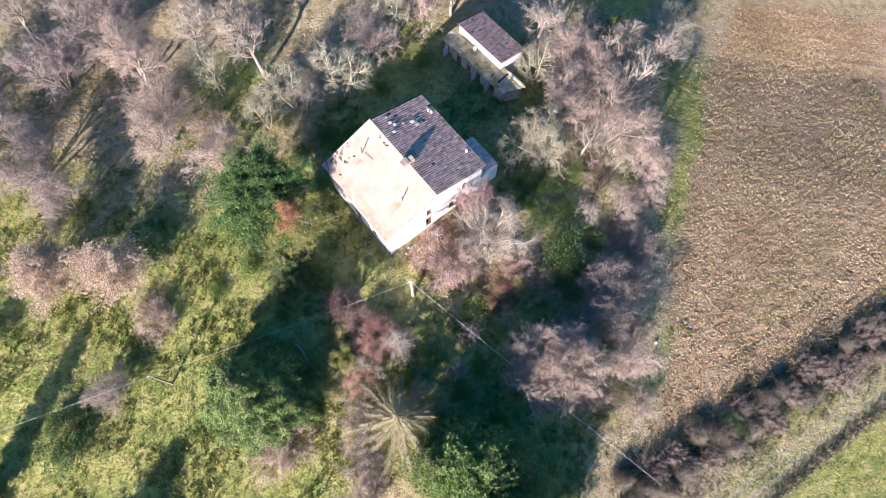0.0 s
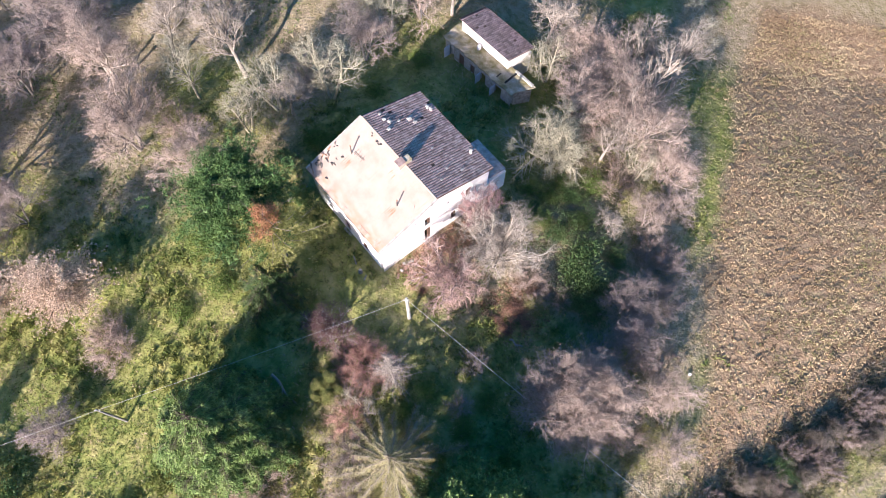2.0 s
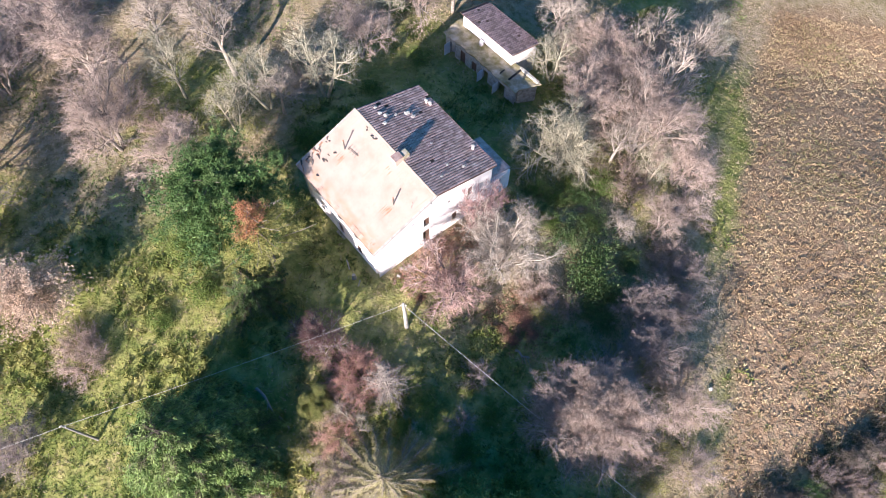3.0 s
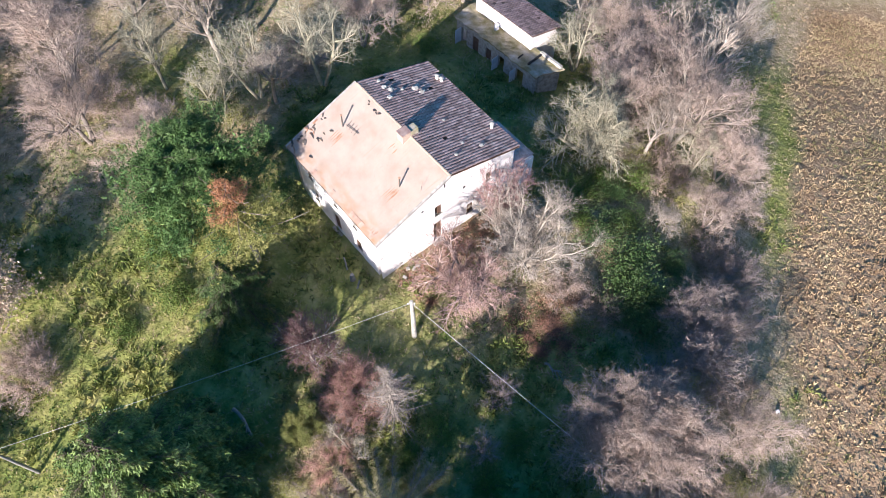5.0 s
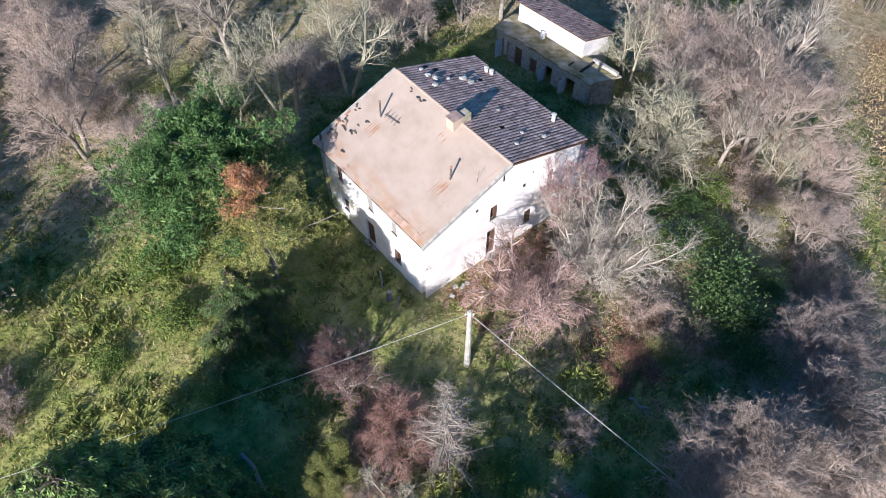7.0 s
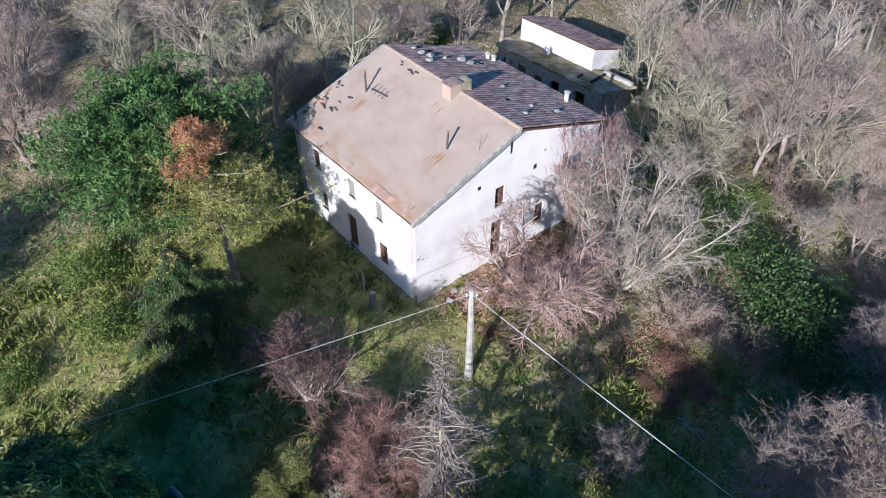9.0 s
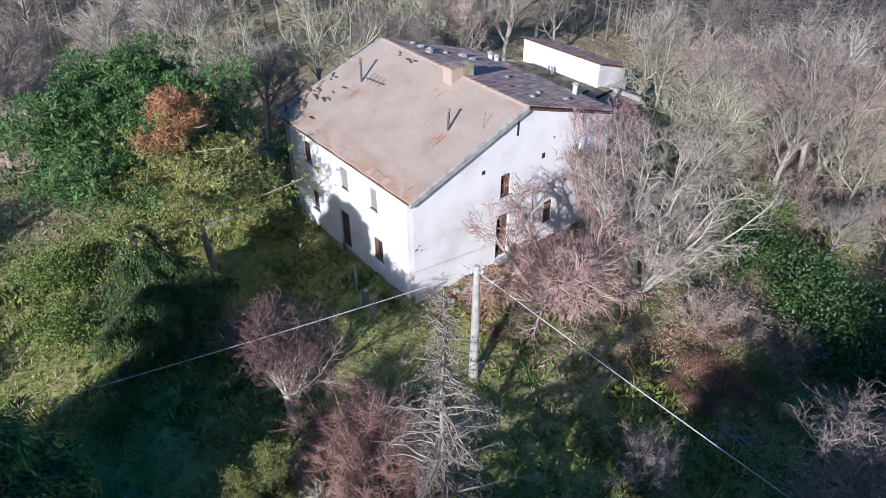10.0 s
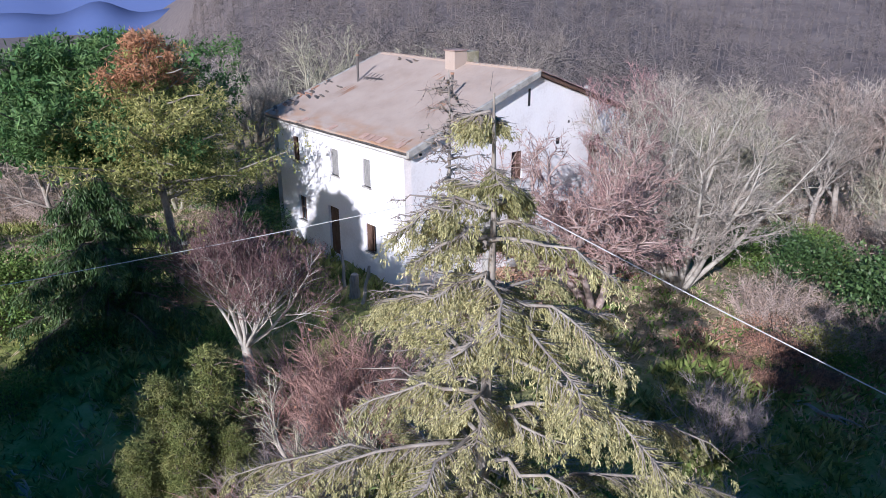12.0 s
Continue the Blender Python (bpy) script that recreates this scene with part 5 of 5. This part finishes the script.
larch = cedar("larch", 47, 10.6, 2.4, "twig_purple", "bark_grey", "thin leafless larch dotted with small cones", whorls=26, per=5, dens=0.95, droop=-0.04, bare=1.0)
plant(larch, -4.8, 13.35)
cyp_bush = crown_tree("young_cypress", 48, 4.5, 0.15, 0.62, "leaf_cypress", "bark_dark", "young yellow-green cypress with feathery tips", limbs=44, count=2000, blades=8, length=0.13, width=0.022, shape=0.9, trunk=0.07, core=0.35, clump=0.55, flat=1.5)
for x, y, s in ((-11.7, 12.5, 0.9), (-10.7, 13.0, 1.0), (-12.1, 11.6, 0.62), (-10.9, 11.6, 0.74), (-11.2, 12.2, 0.68), (-10.0, 12.2, 0.6)):
    plant(cyp_bush, x, y, s, x * 90, group="young cypresses")

# shrubs
green_bush = bush("green_bush", 51, 2.6, 2.6, "leaf_dark", "bark_dark", "dense dark green evergreen bush", leaves=3400, size=0.15)
for x, y, s in ((14.9, 26.3, 1.5), (15.6, 21.0, 1.1), (14.2, 23.6, 1.3), (12.0, 29.3, 1.1), (16.5, 23.5, 1.0), (-14.6, 32.5, 0.9), (-17.5, 37.5, 0.9), (-41.5, 2.5, 1.5), (-44, 5.5, 1.1), (9.6, 31.8, 0.8), (13.5, 21.3, 0.8), (-22.8, 30.5, 0.9), (18.4, 26.5, 0.8), (-53, 16, 1.2), (34, 5.0, 0.8), (13.8, 33.5, 0.8)):
    plant(green_bush, x, y, s, x * 70, group="green bushes")
fresh_bush = bush("fresh_bush", 52, 1.6, 2.2, "leaf_green", "bark_dark", "low bright green bramble bush", leaves=2600, size=0.13)
for x, y, s in ((11.5, 33.5, 1.1), (13.0, 36.0, 0.9), (10.8, 30.6, 0.9), (14.6, 31.2, 1.1), (-2.5, 52.0, 1.0), (-8.0, 47.5, 0.9), (-24.5, 27.5, 1.3), (-22.5, 23.5, 1.2), (-11.5, 38, 1.0), (-14.5, 40.5, 1.1), (15.9, 35.3, 1.2), (9.0, 34.5, 0.9), (-3.5, 10.4, 0.6), (-1.5, 12.5, 0.9), (1.8, 8.5, 0.9), (8.5, 30.5, 0.7), (-5.5, 60, 1.3), (-16, 52, 1.0), (6.0, 6.0, 1.0), (4.5, 11.5, 0.8), (-3.75, 25.4, 0.2), (7.6, 22.3, 0.45), (9.6, 20.4, 0.6), (-15.0, 33.5, 0.9), (-12.6, 35.2, 0.8), (-13.2, 20.6, 0.5), (-17.6, 20.8, 0.9), (-18.6, 17.2, 0.8), (-26.5, 20.0, 0.9), (-1.0, 6.5, 0.8)):
    plant(fresh_bush, x, y, s, x * 50, group="brambles")
russet_bush = bush("russet_bush", 58, 1.3, 2.6, "leaf_russet", "bark_dark", "low mound of russet dead bracken and leaves", leaves=5600, size=0.09, twiggy=0.12, hollow=0.3)
for x, y, s in ((7.2, 20.8, 0.85), (6.3, 18.6, 0.55), (9.0, 22.6, 0.6), (-2.2, 22.3, 0.35), (-15.9, 24.4, 0.4), (5.4, 19.6, 0.4), (8.2, 19.2, 0.5)):
    plant(russet_bush, x, y, s, x * 20, group="russet mounds")
yellow_bush = bush("yellow_bush", 53, 1.8, 1.8, "leaf_yellow", "bark_grey", "yellow-green shrub with thin foliage", leaves=1500, size=0.12, twiggy=0.2)
for x, y, s in ((16.8, 38.6, 1.2), (-20.5, 41.5, 1.1), (14.0, 49.5, 1.2), (-9.0, 3.5, 1.0), (-12.0, 8.5, 0.9), (9.0, 21.0, 0.9), (21.5, 34.5, 1.0), (-23.5, 45.5, 1.2), (12.0, 53, 1.0), (18.5, 6.0, 1.0), (20.2, 9.0, 0.9)):
    plant(yellow_bush, x, y, s, x * 60, group="yellow shrubs")
red_brush = brush("red_thicket", 54, 2.9, 2.0, "twig_russet", "thicket of thin reddish leafless stems", stems=60, leaf="leaf_dead", leaves=90)
for x, y, s in ((-8.3, 15.2, 1.0), (-7.2, 14.4, 1.05), (-9.0, 9.8, 0.8)):
    plant(red_brush, x, y, s, x * 45, group="red thickets")
lilac_tree = bare_tree("bare_tree", 17, 6.2, 3.0, "twig_purple", "bark_grey", "lilac-grey leafless tree at the edge of the slope", stems=4, trunk=0.4, fork=0.2, up=0.5, dense=0.8, thick=2.0, twigs=0.4)
for x, y, s, t in ((18.5, 18.0, 1.0, 0), (15.2, 15.6, 0.72, 120)):
    plant(lilac_tree, x, y, s, t, group="lilac trees")
purple_brush = brush("purple_thicket", 55, 2.6, 1.6, "twig_purple", "purplish leafless thicket of thin upright stems", stems=42)
for x, y, s in ((-8.9, 12.3, 0.9), (-8.8, 7.2, 1.0), (-8.7, 5.0, 1.1), (-8.5, 2.6, 1.0), (-8.4, 0.2, 1.0), (-8.2, -2.5, 1.0), (3.0, 15.0, 0.7), (23, 22, 1.2), (24.4, 26, 1.1), (22.4, 7.5, 1.1), (1.6, 10.8, 0.6), (26, 34, 1.1), (17.5, 15.0, 1.2)):
    plant(purple_brush, x, y, s, x * 35, group="purple thickets")
brown_brush = brush("brown_thicket", 56, 2.2, 2.3, "twig_pink", "dry brown thicket with withered leaves", stems=50, leaf="leaf_brown", leaves=1500)
for x, y, s in ((-33.2, 16.8, 1.1), (-34.0, 18.5, 0.9), (8.6, 23.6, 0.9), (-17.0, 3.6, 1.3), (-18.5, 1.5, 1.1), (28, 39, 0.8), (19, 36.5, 1.3), (21, 44.5, 1.3), (11.5, 22.4, 0.8), (-36, 46, 1.4), (-30, 42.5, 1.2), (15.0, 41.5, 1.3), (17.0, 9.2, 1.1), (22.0, 16.0, 1.0), (-15.5, 50, 1.2), (22.8, 27.8, 1.1)):
    plant(brown_brush, x, y, s, x * 55, group="brown thickets")
hedge_bush = bush("hedge_bush", 57, 1.3, 2.6, "bramble", "twig_far", "dark bramble hedge along the field", leaves=2200, size=0.13, twiggy=1.3, hollow=0.35)
hedge_brush = brush("hedge_thicket", 59, 1.6, 2.4, "twig_purple", "low grey-brown thicket in the field hedge", stems=55, leaf="leaf_brown", leaves=300)
for k in range(38):
    x = 20.5 + 1.15 * k + 0.4 * math.sin(k * 5.1)
    plant((hedge_bush, hedge_brush)[k % 2], x, -13.6 + 0.54 * x + 2.0 * math.cos(k * 2.4), (0.85, 0.8)[k % 2] + 0.15 * math.sin(k * 3.3), k * 77, sz=1.15, group="field hedge")


# loose things about the house
def make_stump(x, y, h, r, turn, lean, label):
    m = pose(x, y, gz(x, y) - 0.05, lean, 0, turn)
    ob = empty("tree_stump" if h < 1.6 else "old_post", m, label, "stump" if h < 1.6 else "post")
    rr = random.Random(int(x * 31 + y * 7))
    bm = tube(bmesh.new(), [(0.02 * math.sin(k * 2), 0.02 * math.cos(k * 3), h * k / 4) for k in range(5)], [r * v for v in (1.25, 1.0, 0.95, 0.92, 0.8)], 9)
    for v in bm.verts:
        v.co += Vector((rr.uniform(-1, 1), rr.uniform(-1, 1), rr.uniform(-1, 1))) * r * 0.14
    part("weathered_wood", bm, "wood_grey", ob)
    return ob


make_stump(-8.5, 24.4, 1.1, 0.2, 20, 6, "weathered grey tree stump in the yard grass")
make_stump(-8.1, 23.6, 1.8, 0.07, 70, 12, "leaning weathered grey wooden post")
make_stump(-9.0, 25.3, 1.7, 0.07, 200, 10, "leaning weathered grey wooden post")


def make_stone(name, x, y, sx, sy, sz, turn, material, label, category, group, seed, lift=0.0):
    """A rough block with worn corners, half sunk in the ground."""
    rr = random.Random(seed)
    bm = one_box(-sx / 2, sx / 2, -sy / 2, sy / 2, -0.06, sz, min(sx, sy, sz) * 0.18)
    for v in bm.verts:
        v.co += Vector((rr.uniform(-1, 1), rr.uniform(-1, 1), rr.uniform(-1, 1))) * min(sx, sy, sz) * 0.08
    me = bpy.data.meshes.new(name)
    bmesh.ops.recalc_face_normals(bm, faces=bm.faces)
    bm.to_mesh(me)
    bm.free()
    me.materials.append(M[material])
    ob = new(name, me)
    ob.matrix_world = pose(x, y, gz(x, y) + lift, rr.uniform(-8, 8), rr.uniform(-8, 8), turn)
    tagged(ob, label, category, group)


srng = random.Random(91)
for k in range(4):
    u, v = srng.uniform(1.6, 3.2), srng.uniform(-0.9, -0.35)
    p = HOUSE @ Vector((u, v, 0))
    make_stone("stone_block", p.x, p.y, srng.uniform(0.25, 0.42), srng.uniform(0.2, 0.3), srng.uniform(0.12, 0.22), srng.uniform(0, 180), "stone", "pale squared stone block lying at the gable foot", "stone", "loose blocks", 900 + k)
for k in range(26):
    u, v = srng.uniform(0.3, 9.0), -0.35 - abs(srng.gauss(0, 0.55))
    p = HOUSE @ Vector((u, v, 0))
    make_stone("broken_tile", p.x, p.y, srng.uniform(0.16, 0.34), srng.uniform(0.1, 0.2), 0.05, srng.uniform(0, 180), "terracotta", "broken red roof tile fallen at the foot of the wall", "tile", "fallen tiles", 950 + k)


make_stone("marker_stone", 25.5, 14.9, 0.3, 0.26, 0.3, 20, "plaster", "small white marker stone at the field edge", "stone", "", 990)


def make_log(x, y, length, r, turn, label):
    ob = empty("fallen_log", pose(x, y, gz(x, y) + r * 0.7, 0, 0, turn), label, "log")
    rr = random.Random(int(x * 17))
    pts = [(length * (k / 8 - 0.5), 0.12 * math.sin(k * 1.1), 0) for k in range(9)]
    m = Matrix(ob.matrix_world)
    pts = [Vector(p) + Vector((0, 0, gz(*(m @ Vector(p)).xy) - gz(x, y))) for p in pts]
    part("trunk", tube(bmesh.new(), pts, [r * (1.15 - 0.07 * k) * rr.uniform(0.92, 1.08) for k in range(9)], 9), "wood_grey", ob)
    for k in (3, 5, 6):
        a = rr.uniform(0.5, 1.0) * rr.choice([-1, 1])
        q = pts[k] + Vector((math.cos(a), math.sin(a), 0.25)) * rr.uniform(0.5, 1.1)
        part("broken_branch", tube(bmesh.new(), [pts[k], (pts[k] + q) / 2 + Vector((0, 0, 0.04)), q], [r * 0.45, r * 0.35, r * 0.2], 6), "wood_grey", ob)


make_log(-16.5, 33.0, 4.5, 0.14, 35, "pale fallen log in the brambles behind the house")
make_log(-15.2, 12.2, 4.8, 0.13, -48, "grey fallen trunk lying in the shade of the pines")
make_log(7.2, 17.2, 1.5, 0.09, -30, "short pale broken branch on dark shaded grass")

# ground cover
def scatter(name, material, label, category, count, area, weight, height, width, blades, seed, flat=0.0):
    """Tufts of blades over the ground, as thick as weight(x, y) says."""
    r = np.random.RandomState(seed)
    x, y = r.uniform(area[0], area[1], count), r.uniform(area[2], area[3], count)
    keep = r.uniform(0, 1, count) < weight(x, y)
    d = np.array(Matrix(HOUSE.inverted()))
    hu, hv = d[0, 0] * x + d[0, 1] * y + d[0, 3], d[1, 0] * x + d[1, 1] * y + d[1, 3]
    keep &= ~((hu > 0.1) & (hu < W + 2) & (hv > 0.1) & (hv < L - 0.1))
    d = np.array(Matrix(AX.inverted()))
    hu, hv = d[0, 0] * x + d[0, 1] * y + d[0, 3], d[1, 0] * x + d[1, 1] * y + d[1, 3]
    keep &= ~((hu > -0.1) & (hu < 11.1) & (hv > -0.1) & (hv < 5.9))
    x, y = np.repeat(x[keep], blades), np.repeat(y[keep], blades)
    n = len(x)
    p = np.stack([x + r.normal(0, width * 1.2, n), y + r.normal(0, width * 1.2, n), np.zeros(n)], -1)
    p[:, 2] = ground_z(p[:, 0], p[:, 1]) - 0.02
    dd = unit(r.normal(size=(n, 3)) * [0.8, 0.8, 0.2] + [0, 0, 1.0 - flat])
    if flat:
        p[:, 2] += 0.05
    s = Soup()
    s.blades(p, dd, unit(np.cross(dd, r.normal(size=(n, 3)))), height * r.uniform(0.5, 1.5, n), width)
    tagged(s.link(name, material), label, category, kind="stuff")


scatter("meadow_grass", "grass", "rough yellow-green meadow grass in tufts", "grass", 52000, (-62, 60, -8, 62), lambda x, y: zones(x, y)[1] * 0.95, 0.24, 0.045, 7, 61)
scatter("tussocks", "grass", "coarse tussocks standing out of the meadow grass", "grass", 11000, (-58, 30, -8, 48), lambda x, y: zones(x, y)[1] * sstep(-0.3, 0.4, wave(x, y, 2.3, 1.5)), 0.5, 0.12, 16, 60)
scatter("dry_grass", "grass_dry", "dry straw-coloured grass and stems", "grass", 42000, (-62, 60, -8, 70), lambda x, y: (1 - zones(x, y)[0]) * (0.3 + 0.4 * (wave(x, y, 4.0, 3.0) > 0)), 0.34, 0.05, 5, 62)
def clods(name, material, label, count, area, weight, size, seed):
    """Lumps of turned earth, each a small uneven pyramid."""
    r = np.random.RandomState(seed)
    x, y = r.uniform(area[0], area[1], count), r.uniform(area[2], area[3], count)
    k = r.uniform(0, 1, count) < weight(x, y)
    x, y = x[k], y[k]
    n = len(x)
    sz = size * r.uniform(0.5, 1.5, n)
    a = r.uniform(0, 6.28, n)
    z = ground_z(x, y)
    v = np.zeros((n, 5, 3))
    for q in range(4):
        b = a + q * math.pi / 2 + r.uniform(-0.4, 0.4, n)
        rr = sz * r.uniform(0.6, 1.2, n)
        v[:, q] = np.stack([x + np.cos(b) * rr, y + np.sin(b) * rr, z - 0.06], -1)
    v[:, 4] = np.stack([x + r.normal(0, 0.25, n) * sz, y + r.normal(0, 0.25, n) * sz, z + sz * r.uniform(0.3, 0.85, n)], -1)
    sp_ = Soup()
    sp_.v, sp_.n = [v.reshape(-1, 3)], 5 * n
    b0 = 5 * np.arange(n)[:, None]
    sp_.f3 = [np.concatenate([b0 + [[q, (q + 1) % 4, 4]] for q in range(4)])]
    tagged(sp_.link(name, material), label, "soil", kind="stuff")


def ploughed(x, y):
    """Clods lie thick on the crests of the furrows and thin in between."""
    d = -0.56 * x + 0.83 * y + 0.35 * wave(x, y, 3.0)
    crest = 0.5 + 0.5 * np.sin(d * 2 * math.pi / 1.05)
    return zones(x, y)[0] * (0.5 + 0.5 * crest) * (0.55 + 0.45 * sstep(-0.5, 0.4, wave(x, y, 5.0, 2.0)))


clods("field_clods", "stubble", "tan clods and trampled stubble of the ploughed field", 52000, (20, 66, -6, 68), ploughed, 0.17, 68)
scatter("field_weeds", "weeds", "olive weeds sprouting in patches over the ploughed field", "weeds", 26000, (20, 66, -6, 68), lambda x, y: zones(x, y)[0] * sstep(0.0, 0.6, wave(x, y, 3.2, 4.0) + 0.5 * wave(x, y, 1.1, 2.0)), 0.2, 0.05, 6, 70)
scatter("field_stubble", "stubble", "tan stubble and clods of the ploughed field", "stubble", 26000, (20, 66, -6, 68), ploughed, 0.34, 0.1, 4, 63)
scatter("leaf_litter", "leaf_brown", "fallen brown leaves under the trees", "leaves", 80000, (-66, 48, -6, 76), lambda x, y: (1 - zones(x, y)[0]) * (1 - zones(x, y)[1]), 0.12, 0.085, 3, 64, flat=0.85)


def gable_litter(x, y):
    d_ = np.array(Matrix(HOUSE.inverted()))
    u, v = d_[0, 0] * x + d_[0, 1] * y + d_[0, 3], d_[1, 0] * x + d_[1, 1] * y + d_[1, 3]
    foot = sstep(0.5, 2.5, u) * (1 - sstep(9, 12, u)) * sstep(-4.5, -2.0, v + wave(x, y, 1.0)) * (v < 0)
    return np.maximum(0.9 * foot, 0.75 * (1 - sstep(2.0, 4.2, np.hypot(x - 7.2, y - 20.3) + wave(x, y, 0.8))))


scatter("russet_litter", "leaf_russet", "russet dead leaves and tile dust below the gable", "leaves", 14000, (-7, 13, 15, 34), gable_litter, 0.13, 0.1, 5, 69, flat=0.8)
scatter("undergrowth", "leaf_green", "green brambles and ivy on the woodland floor", "undergrowth", 34000, (-64, 40, -6, 72), lambda x, y: (1 - zones(x, y)[0]) * (wave(x, y, 6.0, 5.0) + 0.5 * wave(x, y, 2.0, 1.0) > 0.15 + 0.25 * (y > 45)), 0.19, 0.1, 6, 65)



def hedge_weight(x, y):
    a = np.exp(-((y + 13.6 - 0.54 * x) / 4.0) ** 4) * (0.55 + 0.45 * wave(x, y, 1.4, 2.0)) * sstep(18, 22, x)
    # The second term adds a thin dark strip beyond the track.
    return np.maximum(a, 0.8 * np.exp(-((y + 28.4 - 0.66 * x) / 0.7) ** 2) * sstep(36, 40, x))


scatter("hedgerow", "bramble", "dark tangled brambles of the hedge along the field", "hedge", 42000, (18, 68, -6, 26), hedge_weight, 0.42, 0.06, 9, 66)
scatter("hedgerow_stems", "twig_far", "dry brown stems in the field hedge", "hedge", 16000, (18, 68, -6, 26), hedge_weight, 0.9, 0.03, 5, 67)


def far_woods():
    """Leafless woods that cover the far hillside."""
    r = np.random.RandomState(71)
    n = 5600
    y = 74 + 360 * r.uniform(0, 1, n) ** 1.5
    x = r.uniform(-1, 1, n) * (60 + 0.75 * y)
    h = r.uniform(6, 11, n) * np.where(np.hypot(x - 25, y - 69) < 7, 0.05, 1)
    z = ground_z(x, y)
    s = Soup()
    s.cones(np.stack([x, y, z - 0.3], -1), np.stack([x, y, z + h], -1), 0.12)
    k = 22
    X, Y, Z, H = (np.repeat(v, k) for v in (x, y, z, h))
    f = r.uniform(0.3, 0.95, len(X))
    p = np.stack([X, Y, Z + H * f], -1)
    d = unit(r.normal(size=(len(X), 3)) * [1, 1, 0.5] + [0, 0, 0.5])
    s.cones(p, p + d * (H * 0.36 * r.uniform(0.5, 1.1, len(X)))[:, None], 0.055)
    tagged(s.link("far_woods", "far_wood"), "leafless brown woods covering the far hillside", "woods", kind="stuff")


far_woods()

# ---- roof tiles ----
lay_tiles(house, "tile_dark", W + 0.06, EAVE_Z - 0.02, RIDGE + 0.1, RIDGE_Z - 0.02, 0.02, L, 0.265, 15, 300, 81)
ROOF_AX = pose(0, 0, 0, 0, 0, 90)
lay_tiles(outbuilding, "tile_red", 6.0, 2.42 - 4.35 * 0.34, 1.62, 2.44, -8.6, -0.5, 0.27, 9, 300, 82, ROOF_AX)
ridge_bm = tube(bmesh.new(), [(0, 0, 0), (0, 0.45, -0.02)], [0.13, 0.11], 10)
ridge_first = part("ridge_tile", ridge_bm, "roof_pale", house)
for k in range(28):
    tile = ridge_first if k == 0 else new("ridge_tile", ridge_first.data)
    tile.parent = house
    tile.matrix_local = pose(RIDGE, 0.02 + k * (L - 0.3) / 28, RIDGE_Z - 0.03 - 0.03 * math.sin(math.pi * k / 28), 0, 0, 1.5 * math.sin(k * 2.2))
